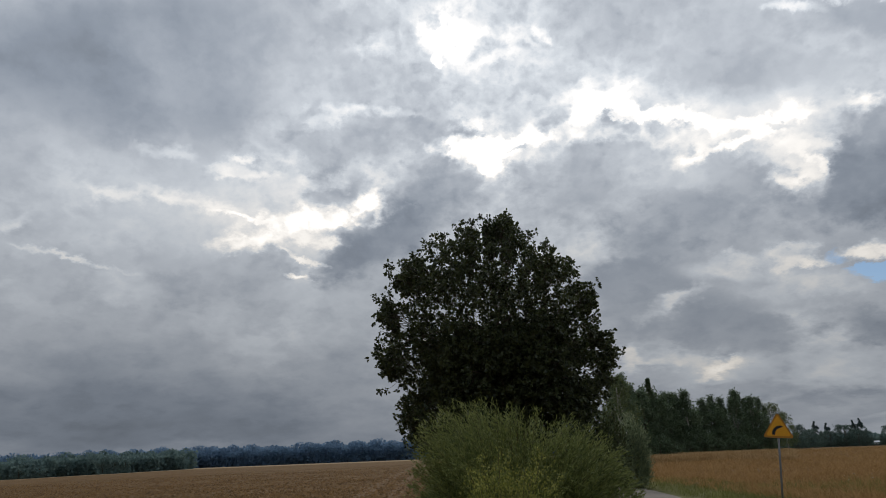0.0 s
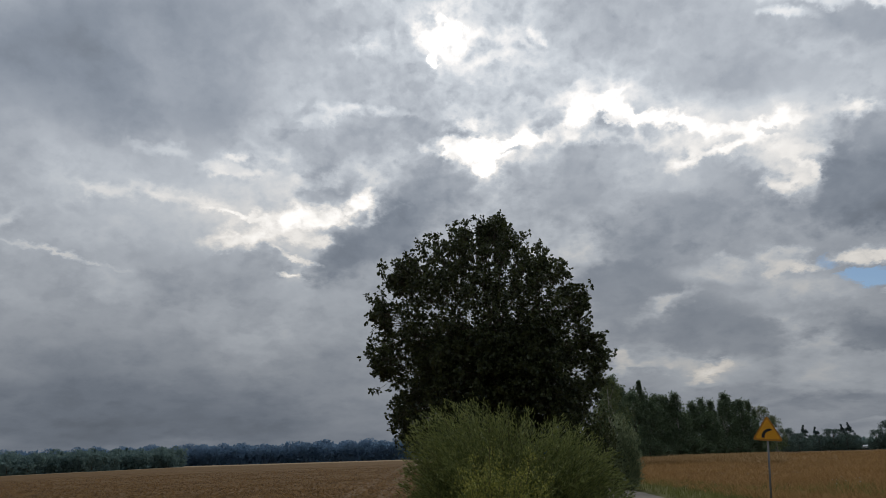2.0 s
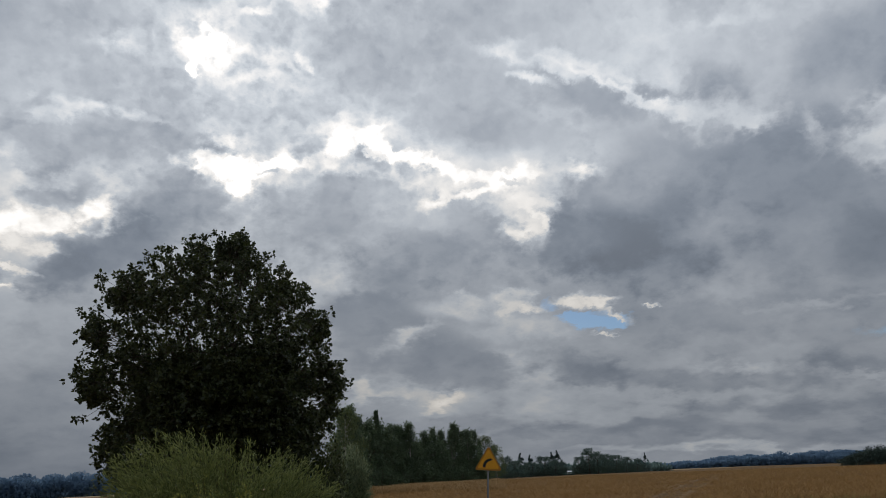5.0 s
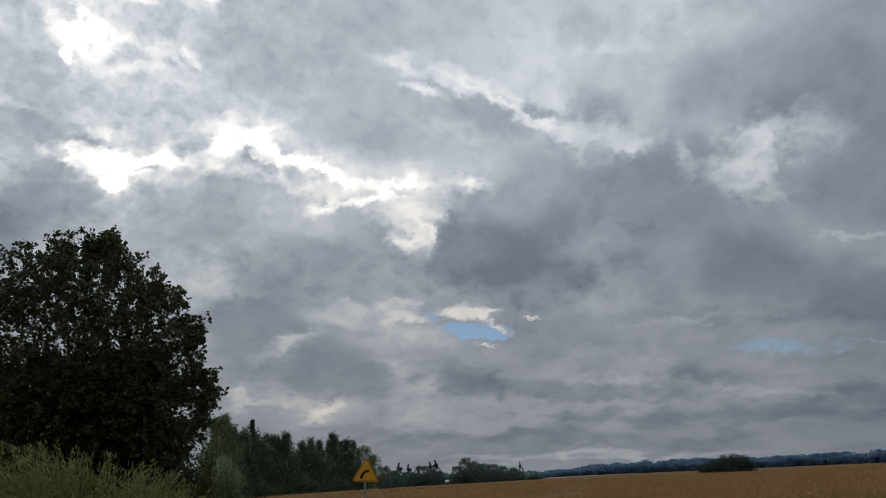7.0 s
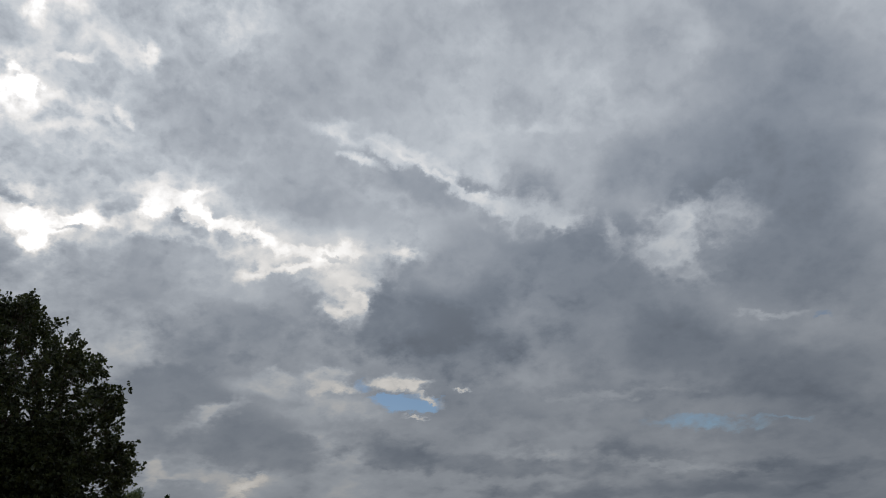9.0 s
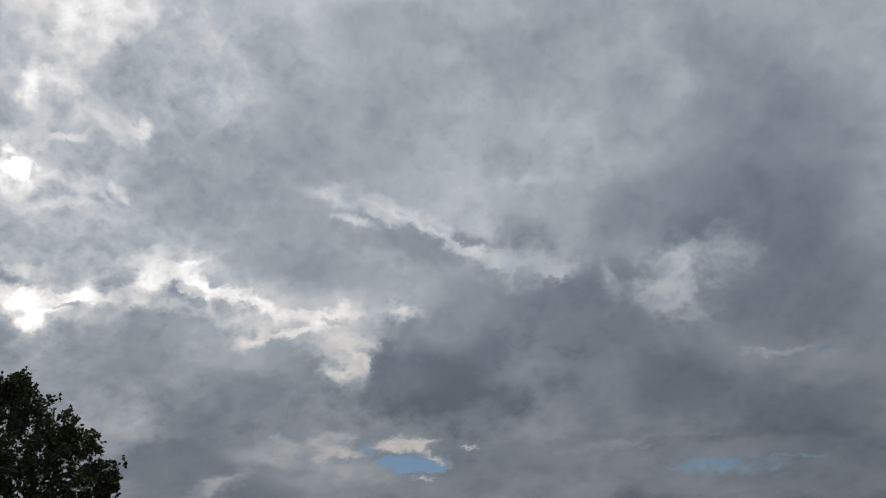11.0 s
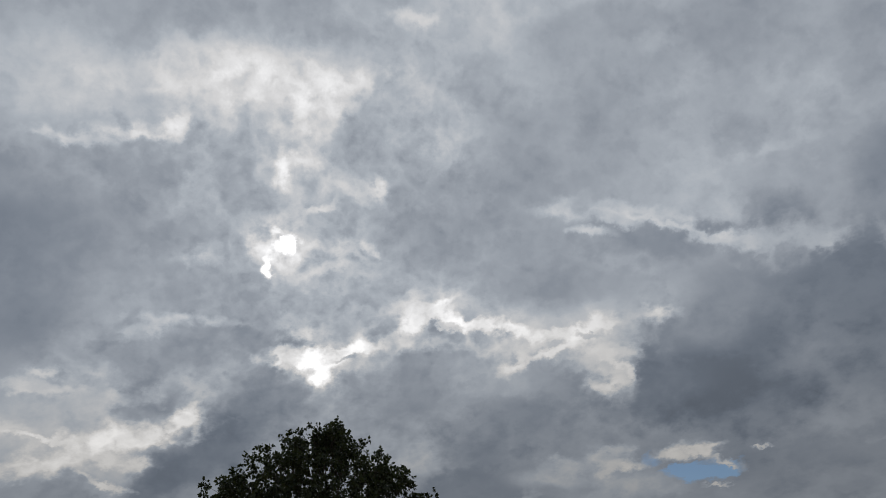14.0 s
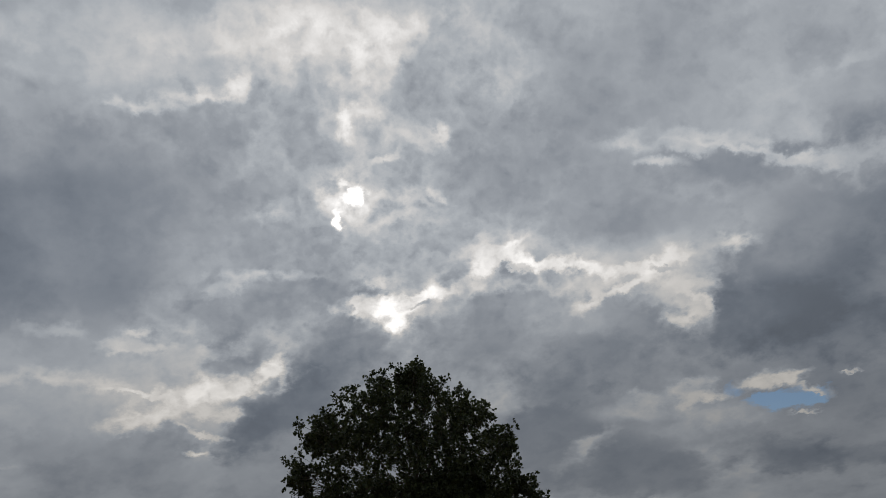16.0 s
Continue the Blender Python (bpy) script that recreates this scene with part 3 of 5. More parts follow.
sky = shade(sky, 49.0, 25.0, 6.0, 6.0, 0, -0.04)
sky = shade(sky, 56.0, 25.0, 6.0, 6.0, 0, 0.07)
sky = shade(sky, 63.0, 25.0, 6.0, 6.0, 0, -0.18)
sky = shade(sky, -24.5, 30.5, 6.0, 6.0, 0, -0.12)
sky = shade(sky, -17.5, 30.5, 6.0, 6.0, 0, -0.08)
sky = shade(sky, -10.5, 30.5, 6.0, 6.0, 0, 0.06)
sky = shade(sky, -3.5, 30.5, 6.0, 6.0, 0, -0.07)
sky = shade(sky, 17.5, 30.5, 6.0, 6.0, 0, 0.11)
sky = shade(sky, 31.5, 30.5, 6.0, 6.0, 0, 0.09)
sky = shade(sky, 45.5, 30.5, 6.0, 6.0, 0, -0.08)
sky = shade(sky, 59.5, 30.5, 6.0, 6.0, 0, 0.04)
sky = shade(sky, 66.5, 30.5, 6.0, 6.0, 0, -0.08)
sky = shade(sky, -14.0, 36.0, 6.0, 6.0, 0, 0.07)
sky = shade(sky, -7.0, 36.0, 6.0, 6.0, 0, 0.10)
sky = shade(sky, 0.0, 36.0, 6.0, 6.0, 0, 0.06)
sky = shade(sky, 14.0, 36.0, 6.0, 6.0, 0, -0.04)
sky = shade(sky, 21.0, 36.0, 6.0, 6.0, 0, -0.04)
sky = shade(sky, 28.0, 36.0, 6.0, 6.0, 0, -0.08)
sky = shade(sky, 35.0, 36.0, 6.0, 6.0, 0, -0.04)
sky = shade(sky, 42.0, 36.0, 6.0, 6.0, 0, 0.06)
sky = shade(sky, 49.0, 36.0, 6.0, 6.0, 0, 0.05)
sky = shade(sky, 56.0, 36.0, 6.0, 6.0, 0, 0.08)
sky = shade(sky, 63.0, 36.0, 6.0, 6.0, 0, 0.04)
sky = shade(sky, -24.5, 41.5, 6.0, 6.0, 0, -0.06)
sky = shade(sky, -17.5, 41.5, 6.0, 6.0, 0, 0.05)
sky = shade(sky, -10.5, 41.5, 6.0, 6.0, 0, 0.12)
sky = shade(sky, -3.5, 41.5, 6.0, 6.0, 0, 0.11)
sky = shade(sky, 3.5, 41.5, 6.0, 6.0, 0, 0.09)
sky = shade(sky, 10.5, 41.5, 6.0, 6.0, 0, 0.10)
sky = shade(sky, 17.5, 41.5, 6.0, 6.0, 0, 0.16)
sky = shade(sky, 24.5, 41.5, 6.0, 6.0, 0, 0.18)
sky = shade(sky, -14.0, 47.0, 6.0, 6.0, 0, 0.06)
sky = shade(sky, 21.0, 47.0, 6.0, 6.0, 0, 0.09)
sky = shade(sky, -38.0, 3.0, 7.0, 4.5, 0, -0.14)
sky = shade(sky, -29.0, 3.0, 7.0, 4.5, 0, -0.14)
sky = shade(sky, -20.0, 3.0, 7.0, 4.5, 0, -0.14)
sky = shade(sky, -11.0, 3.0, 7.0, 4.5, 0, -0.14)
blue = wmath("MULTIPLY", sky, 1e-6)
# clear gaps
blue = puff(blue, 32.9, 11.0, 2.6, 0.6, -4, 0.60)
blue = puff(blue, 35.2, 11.3, 1.3, 0.3, -4, -0.50)
blue = puff(blue, 54.4, 7.5, 4.4, 0.6, -7, 0.55)
blue = puff(blue, 59.9, 7.1, 2.0, 0.2, -8, 0.35)
blue = puff(blue, 63.3, 13.5, 0.6, 0.3, -12, 0.45)
blue = puff(blue, 31.6, 10.6, 2.1, 0.5, -11, 0.60)
blue = puff(blue, 32.1, 10.8, 2.5, 0.4, -9, 1.00)
blue = puff(blue, 28.8, 12.2, 0.9, 0.5, -9, 0.60)
blue = puff(blue, 30.9, 11.4, 1.6, 0.2, 2, 0.50)

# cloud before the sun is lit through, so its thick and thin places stand out more
toward = wn.new("ShaderNodeVectorMath")
toward.operation = "DOT_PRODUCT"
wl.new(way, toward.inputs[0])
toward.inputs[1].default_value = heading(SUN_AZ + 4, SUN_EL)
near = wn.new("ShaderNodeMapRange")
near.interpolation_type = "SMOOTHSTEP"
wl.new(toward.outputs["Value"], near.inputs["Value"])
near.inputs["From Min"].default_value, near.inputs["From Max"].default_value = 0.93, 0.992
near.inputs["To Min"].default_value, near.inputs["To Max"].default_value = 0.38, 1.1
# thick cloud is smooth, thin and lit cloud is crinkled
thin = wn.new("ShaderNodeMapRange")
thin.interpolation_type = "SMOOTHSTEP"
wl.new(wmath("SUBTRACT", sky, wmath("MULTIPLY", rise.outputs[0], 0.7)), thin.inputs["Value"])
thin.inputs["From Min"].default_value, thin.inputs["From Max"].default_value = -0.45, 0.75
thin.inputs["To Min"].default_value, thin.inputs["To Max"].default_value = 0.12, 1.0
grain = wmath("MULTIPLY", wmath("SUBTRACT", wisp, 0.5), 0.55)
grain = wmath("MULTIPLY_ADD", wmath("SUBTRACT", tatter, 0.5), 0.45, grain)
grain = wmath("MULTIPLY_ADD", crinkle, 0.62, grain)
grain = wmath("MULTIPLY", wmath("MULTIPLY", grain, near.outputs[0]), thin.outputs[0])
grain = wmath("MULTIPLY_ADD", wmath("SUBTRACT", billow, 0.5), 0.5, grain)
grain = wmath("MULTIPLY_ADD", heap, 0.45, grain)
stops = wmath("ADD", sky, grain)
# thick cloud is bluer, thin cloud whiter
tint = wn.new("ShaderNodeValToRGB")
lit = wmath("SUBTRACT", stops, wmath("MULTIPLY", rise.outputs[0], 0.75))
wl.new(wmath("MULTIPLY_ADD", lit, 0.42, 0.5), tint.inputs[0])
tint.color_ramp.elements[0].position, tint.color_ramp.elements[0].color = 0.20, (0.855, 0.99, 1.20, 1)
tint.color_ramp.elements[1].position, tint.color_ramp.elements[1].color = 0.95, (1.0, 0.99, 0.985, 1)
tint.color_ramp.elements.new(0.50).color = (0.905, 0.99, 1.115, 1)
tint.color_ramp.elements.new(0.72).color = (0.93, 1.0, 1.085, 1)
glow = wn.new("ShaderNodeVectorMath")
glow.operation = "SCALE"
low = wn.new("ShaderNodeMapRange")
wl.new(height, low.inputs["Value"])
low.inputs["From Min"].default_value, low.inputs["From Max"].default_value = 0.46, 0.16
warm = wn.new("ShaderNodeMix")
warm.data_type = "RGBA"
# far lit edges are cream, their light has come a long way through the air
wl.new(wmath("MULTIPLY", wmath("MULTIPLY", wmath("SUBTRACT", lit, 0.35), 1.6, clamp=True), low.outputs[0], clamp=True), warm.inputs[0])
wl.new(tint.outputs[0], warm.inputs[6])
warm.inputs[7].default_value = (1.03, 0.995, 0.94, 1)
wl.new(warm.outputs[2], glow.inputs[0])
wl.new(wmath("MULTIPLY", wmath("POWER", 2.0, wmath("MINIMUM", stops, 3.5)), 0.312), glow.inputs[3])
cloud_light = wn.new("ShaderNodeBackground")
wl.new(glow.outputs[0], cloud_light.inputs["Color"])
cloud_light.inputs["Strength"].default_value = 1.0
clear = wn.new("ShaderNodeTexSky")
clear.sky_type, clear.sun_disc = "NISHITA", False
clear.sun_elevation, clear.sun_rotation = radians(SUN_EL), radians(SUN_AZ)
clear.dust_density, clear.ozone_density = 0.15, 4.0
clear_light = wn.new("ShaderNodeBackground")
wl.new(clear.outputs[0], clear_light.inputs["Color"])
clear_light.inputs["Strength"].default_value = 0.074
both = wn.new("ShaderNodeMixShader")
# blue gaps have ragged edges, and thin cloud trails across them
gate = wmath("MULTIPLY", blue, 4.0, clamp=True)
frayed = wmath("MULTIPLY_ADD", wmath("SUBTRACT", wisp, 0.5), 1.0, wmath("MULTIPLY_ADD", wmath("SUBTRACT", tatter, 0.5), 0.6, blue))
# lit tufts of cloud stand before the blue
tuft = wmath("MULTIPLY", wmath("SUBTRACT", 0.75, lit), 2.5, clamp=True)
wl.new(wmath("MULTIPLY", wmath("MULTIPLY", wmath("SUBTRACT", frayed, 0.2), 1.6, clamp=True), wmath("MULTIPLY", wmath("MULTIPLY", tuft, gate), 0.85)), both.inputs[0])
wl.new(cloud_light.outputs[0], both.inputs[1])
wl.new(clear_light.outputs[0], both.inputs[2])
wl.new(both.outputs[0], wn.new("ShaderNodeOutputWorld").inputs["Surface"])

sun = new("sun", bpy.data.lights.new("sun", "SUN"))
sun.data.energy, sun.data.angle, sun.data.color = 0.7, radians(20), (1.0, 0.95, 0.88)
sun.matrix_world = look(heading(SUN_AZ, SUN_EL) * 100, (0, 0, 0))


# ---- materials
def material(name, base, rough=0.8, vary=0.25, scale=4.0, second=None, bump=0.0, bump_scale=30.0, metal=0.0, through=0.0, island=False):
    """A surface with two scales of variation; through: the share of light that passes a leaf."""
    mat = bpy.data.materials.new(name)
    mat.use_nodes = True
    nodes, links = mat.node_tree.nodes, mat.node_tree.links
    shader = nodes["Principled BSDF"]
    shader.inputs["Roughness"].default_value, shader.inputs["Metallic"].default_value = rough, metal
    # dull, fibrous surfaces have hardly any sheen
    shader.inputs["Specular IOR Level"].default_value = 0.12 if rough >= 0.8 else 0.4
    place = nodes.new("ShaderNodeTexCoord").outputs["Object"]
    big = nodes.new("ShaderNodeTexNoise")
    big.inputs["Scale"].default_value, big.inputs["Detail"].default_value = scale, 6
    fine = nodes.new("ShaderNodeTexNoise")
    fine.inputs["Scale"].default_value, fine.inputs["Detail"].default_value = scale * 9, 4
    links.new(place, big.inputs["Vector"]), links.new(place, fine.inputs["Vector"])
    total = nodes.new("ShaderNodeMath")
    total.operation = "MULTIPLY_ADD"
    links.new(fine.outputs[0], total.inputs[0])
    total.inputs[1].default_value = 0.5
    half = nodes.new("ShaderNodeMath")
    half.operation = "MULTIPLY"
    links.new(big.outputs[0], half.inputs[0])
    half.inputs[1].default_value = 0.5
    links.new(half.outputs[0], total.inputs[2])
    factor = total.outputs[0]
    if island:
        geo = nodes.new("ShaderNodeNewGeometry")
        blend = nodes.new("ShaderNodeMath")
        blend.operation = "MULTIPLY_ADD"
        links.new(geo.outputs["Random Per Island"], blend.inputs[0])
        blend.inputs[1].default_value = 0.45
        cut = nodes.new("ShaderNodeMath")
        cut.operation = "MULTIPLY"
        links.new(factor, cut.inputs[0])
        cut.inputs[1].default_value = 0.55
        links.new(cut.outputs[0], blend.inputs[2])
        factor = blend.outputs[0]
    mix = nodes.new("ShaderNodeMix")
    mix.data_type = "RGBA"
    spread = nodes.new("ShaderNodeMapRange")
    links.new(factor, spread.inputs["Value"])
    spread.inputs["From Min"].default_value, spread.inputs["From Max"].default_value = 0.3, 0.7
    links.new(spread.outputs[0], mix.inputs["Factor"])
    low = second or tuple(c * (1 - vary) for c in base)
    high = base if second else tuple(min(1, c * (1 + vary)) for c in base)
    mix.inputs["A"].default_value, mix.inputs["B"].default_value = (*low, 1), (*high, 1)
    links.new(mix.outputs["Result"], shader.inputs["Base Color"])
    if bump:
        b = nodes.new("ShaderNodeBump")
        rough_noise = nodes.new("ShaderNodeTexNoise")
        rough_noise.inputs["Scale"].default_value, rough_noise.inputs["Detail"].default_value = bump_scale, 5
        links.new(place, rough_noise.inputs["Vector"])
        links.new(rough_noise.outputs[0], b.inputs["Height"])
        b.inputs["Strength"].default_value, b.inputs["Distance"].default_value = 1.0, bump
        links.new(b.outputs[0], shader.inputs["Normal"])
    if through:
        leaf = nodes.new("ShaderNodeBsdfTranslucent")
        links.new(mix.outputs["Result"], leaf.inputs["Color"])
        two = nodes.new("ShaderNodeMixShader")
        two.inputs[0].default_value = through
        links.new(shader.outputs[0], two.inputs[1]), links.new(leaf.outputs[0], two.inputs[2])
        links.new(two.outputs[0], nodes["Material Output"].inputs["Surface"])
    return mat


OAK_LEAF = material("oak_leaf", (0.088, 0.104, 0.036), 0.42, second=(0.024, 0.036, 0.014), scale=0.9, through=0.3, island=True)
BARK = material("bark", (0.10, 0.08, 0.06), 0.9, 0.4, 3.0, bump=0.02, bump_scale=14)
WILLOW_LEAF = material("willow_leaf", (0.32, 0.35, 0.11), 0.6, second=(0.115, 0.14, 0.045), scale=1.6, through=0.3, island=True)
WILLOW_STEM = material("willow_stem", (0.16, 0.15, 0.07), 0.8, 0.3, 5.0)
SILVER_LEAF = material("silver_leaf", (0.31, 0.36, 0.20), 0.6, second=(0.10, 0.135, 0.07), scale=0.8, through=0.3, island=True)
YELLOW_LEAF = material("yellow_leaf", (0.45, 0.43, 0.105), 0.6, second=(0.16, 0.19, 0.045), scale=2.2, through=0.35, island=True)
ROW_LEAF = material("row_leaf", (0.135, 0.19, 0.095), 0.6, second=(0.07, 0.105, 0.06), scale=0.25, through=0.3, island=True)
BIRCH_LEAF = material("birch_leaf", (0.165, 0.20, 0.08), 0.6, second=(0.08, 0.11, 0.048), scale=0.25, through=0.3, island=True)
BIRCH_BARK = material("birch_bark", (0.55, 0.53, 0.48), 0.8, second=(0.16, 0.14, 0.12), scale=1.2)
# field tree and spruce colours are paled towards blue-green, as haze would do
FIELD_LEAF = material("field_tree_hazed", (0.125, 0.18, 0.145), 0.8, second=(0.085, 0.125, 0.11), scale=0.15, through=0.35, island=True)
PINE = material("hazed_needles", (0.10, 0.145, 0.13), 0.8, second=(0.065, 0.10, 0.095), scale=0.3, island=True)
THICKET_LEAF = material("thicket_leaf", (0.075, 0.11, 0.085), 0.7, second=(0.04, 0.065, 0.055), scale=0.3, through=0.15, island=True)
# leaf colour lifted pale blue-green to carry the haze of the air
WOOD_NEAR = material("mixed_wood_hazed", (0.20, 0.28, 0.255), 0.8, second=(0.13, 0.20, 0.20), scale=0.05, through=0.45, island=True)
# distance haze is put into this leaf colour as blue
WOOD_FAR = material("far_wood_hazed", (0.175, 0.27, 0.385), 0.9, second=(0.155, 0.25, 0.36), scale=0.02, through=0.58, island=True)
DRY_GRASS = material("dry_grass", (0.53, 0.325, 0.135), 0.85, second=(0.235, 0.14, 0.056), scale=0.25, through=0.25, island=True)
GREEN_GRASS = material("green_grass", (0.25, 0.25, 0.08), 0.8, second=(0.13, 0.145, 0.044), scale=0.4, through=0.3, island=True)
STRAW = material("straw", (0.32, 0.20, 0.078), 0.8, second=(0.15, 0.09, 0.033), scale=1.0, island=True)
PALE_STRAW = material("pale_straw", (0.52, 0.36, 0.18), 0.85, second=(0.30, 0.19, 0.085), scale=0.4, through=0.2, island=True)
CLOD = material("clod", (0.19, 0.103, 0.036), 0.95, second=(0.09, 0.049, 0.019), scale=1.5, island=True)
FLOWER = material("flower", (0.55, 0.52, 0.44), 0.7, 0.15, 6.0)
DEAD_STALK = material("dead_stalk", (0.52, 0.46, 0.38), 0.85, second=(0.22, 0.18, 0.14), scale=3.0, island=True)
ASPHALT = material("asphalt", (0.23, 0.20, 0.17), 0.9, 0.25, 0.8, bump=0.006, bump_scale=60)
ZINC = material("galvanised_steel", (0.20, 0.20, 0.20), 0.55, 0.2, 6.0, metal=0.6)
SIGN_YELLOW = material("sign_yellow", (0.80, 0.36, 0.015), 0.45, 0.08, 3.0)
SIGN_RED = material("sign_red_border", (0.50, 0.20, 0.02), 0.45, 0.12, 5.0)
SIGN_BLACK = material("sign_black", (0.02, 0.018, 0.016), 0.5, 0.2, 5.0)
CAR_WHITE = material("car_white", (0.75, 0.76, 0.78), 0.3, 0.05, 2.0)
CAR_GLASS = material("car_glass", (0.03, 0.035, 0.04), 0.1, 0.1, 2.0)
RUBBER = material("rubber", (0.02, 0.02, 0.02), 0.8, 0.2, 5.0)
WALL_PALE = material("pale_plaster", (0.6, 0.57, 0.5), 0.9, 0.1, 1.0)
ROOF_TILE = material("roof_tile", (0.22, 0.12, 0.09), 0.85, 0.25, 2.0)


# ---- shape helpers
def mesh_object(name, mesh, mat, parent=None, label=""):
    mesh.materials.append(mat)
    ob = new(name, mesh)
    if parent:
        ob.parent = parent
    return tagged(ob, label)


def part(name, bm, mat, parent=None, label="", smooth=False):
    mesh = bpy.data.meshes.new(name)
    bm.to_mesh(mesh)
    bm.free()
    if smooth:
        mesh.polygons.foreach_set("use_smooth", [True] * len(mesh.polygons))
    return mesh_object(name, mesh, mat, parent, label)


def raw_mesh(name, verts, faces, per):
    """A mesh from arrays: verts (n, 3), faces (m, per)."""
    mesh = bpy.data.meshes.new(name)
    faces = np.asarray(faces, dtype=np.int32)
    mesh.vertices.add(len(verts)), mesh.loops.add(faces.size), mesh.polygons.add(len(faces))
    mesh.vertices.foreach_set("co", np.asarray(verts, dtype=np.float32).ravel())
    mesh.loops.foreach_set("vertex_index", faces.ravel())
    mesh.polygons.foreach_set("loop_start", np.arange(0, faces.size, per, dtype=np.int32))
    mesh.update(calc_edges=True)
    mesh.validate()
    return mesh


def unit(a):
    return a / np.maximum(np.linalg.norm(a, axis=1, keepdims=True), 1e-9)


def leaves(name, at, axis, length, width, rng, belly=0.58, fold=0.22):
    """Folded leaf blades: each starts at a place, points along its axis and is creased down its rib."""
    n = len(at)
    axis = unit(axis)
    side = unit(np.cross(axis, unit(rng.normal(size=(n, 3)))))
    up = np.cross(side, axis)
    length, width = np.broadcast_to(length, n)[:, None], np.broadcast_to(width, n)[:, None]
    mid = at + axis * length * belly + up * width * fold
    v = np.stack((at, mid + side * width * 0.5, at + axis * length, mid - side * width * 0.5), axis=1).reshape(-1, 3)
    k = np.arange(n)[:, None] * 4
    f = np.concatenate((k + np.array([0, 1, 2]), k + np.array([0, 2, 3])), axis=1).reshape(-1, 3)
    return raw_mesh(name, v, f, 3)


def tube(bm, points, radii, sides=6):
    """A tapered, bent stem through the points."""
    rings = []
    for i, p in enumerate(points):
        a = points[max(i - 1, 0)]
        b = points[min(i + 1, len(points) - 1)]
        d = (Vector(b) - Vector(a)).normalized()
        u = d.orthogonal().normalized()
        v = d.cross(u)
        rings.append([bm.verts.new(Vector(p) + (u * math.cos(k * math.tau / sides) + v * math.sin(k * math.tau / sides)) * radii[i]) for k in range(sides)])
    for one, two in zip(rings, rings[1:]):
        off = min(range(sides), key=lambda k: (one[0].co - two[k].co).length)
        for k in range(sides):
            bm.faces.new((one[k], one[(k + 1) % sides], two[(k + 1 + off) % sides], two[(k + off) % sides]))
    bm.faces.new(rings[-1])
    bm.faces.new(rings[0][::-1])


def block(bm, x0, x1, y0, y1, z0, z1):
    m = Matrix.LocRotScale(((x0 + x1) / 2, (y0 + y1) / 2, (z0 + z1) / 2), None, (x1 - x0, y1 - y0, z1 - z0))
    return bmesh.ops.create_cube(bm, size=1, matrix=m)["verts"]


def spot(az, dist):
    return dist * math.sin(radians(az)), dist * math.cos(radians(az))


# ---- ground: one sheet of gently rolling farmland out to the horizon
def smooth(lo, hi, value):
    s = np.clip((value - lo) / (hi - lo), 0, 1)
    return s * s * (3 - 2 * s)


def ground_height(x, y):
    x, y = np.asarray(x, dtype=float), np.asarray(y, dtype=float)
    r = np.hypot(x, y)
    az = np.degrees(np.arctan2(x, y))
    rim = np.interp(az, (-180, -60, -30, -19, -3, 10, 22, 30, 42, 60, 90, 180), (0, -0.08, -0.08, 0.10, 0.06, -0.1, -0.12, -0.15, -0.32, -0.65, -0.3, 0))
    far = 1.7 - 0.9 + np.minimum(r, 1200) * np.tan(np.radians(rim))
    h = far * smooth(45, 170, r)
    h = h - 14 * smooth(1300, 3000, r)
    return h + 0.05 * np.sin(x * 0.31 + 1.3) * np.sin(y * 0.27) * smooth(8, 25, r)


ROAD_MID = [(3.2, -30), (3.6, -8), (4.4, 8), (5.5, 20), (6.5, 29), (6.6, 36), (5.6, 43), (4.0, 52), (3.6, 62), (6.0, 76), (12, 95), (22, 116), (38, 138), (60, 160), (95, 190)]


def along(points, steps):
    """A smooth line through the points of the plan."""
    p = np.array([points[0]] + list(points) + [points[-1]], dtype=float)
    out = []
    for i in range(1, len(p) - 2):
        for s in np.arange(steps) / steps:
            out.append(0.5 * (2 * p[i] + (p[i + 1] - p[i - 1]) * s + (2 * p[i - 1] - 5 * p[i] + 4 * p[i + 1] - p[i + 2]) * s ** 2
                              + (3 * p[i] - p[i - 1] - 3 * p[i + 1] + p[i + 2]) * s ** 3))
    return np.array(out + [p[-1]])


ROAD = along(ROAD_MID, 8)


def road_side(x, y):
    """The distance from the road's middle, negative on its ploughed side."""
    p = np.stack((np.asarray(x, dtype=float), np.asarray(y, dtype=float)), axis=-1)
    best, sign = np.full(len(p), 1e9), np.ones(len(p))
    for a, b in zip(ROAD, ROAD[1:]):
        d = b - a
        s = np.clip(((p - a) @ d) / (d @ d), 0, 1)
        off = p - (a + s[:, None] * d)
        dist = np.hypot(off[:, 0], off[:, 1])
        near = dist < best
        best = np.where(near, dist, best)
        sign = np.where(near, np.sign(d[1] * off[:, 0] - d[0] * off[:, 1]), sign)
    return best * sign


radii_out = np.concatenate((np.linspace(0.02, 22, 18), np.geomspace(23, 120, 90), np.geomspace(124, 4600, 60)))
turns = np.radians(np.concatenate((np.linspace(-40, 66, 320), np.linspace(68, 318, 110))))
rr, aa = np.meshgrid(radii_out, turns, indexing="ij")
gx, gy = (rr * np.sin(aa)).ravel() - 2.0, (rr * np.cos(aa)).ravel() - 1.0
na = len(turns)
i, j = np.meshgrid(np.arange(len(radii_out) - 1), np.arange(na), indexing="ij")
i, j = i.ravel(), j.ravel()
k = (j + 1) % na
cells = np.stack((i * na + j, (i + 1) * na + j, (i + 1) * na + k, i * na + k), axis=1)
ground_mesh = raw_mesh("ground", np.stack((gx, gy, ground_height(gx, gy)), axis=1), cells[:, ::-1], 4)
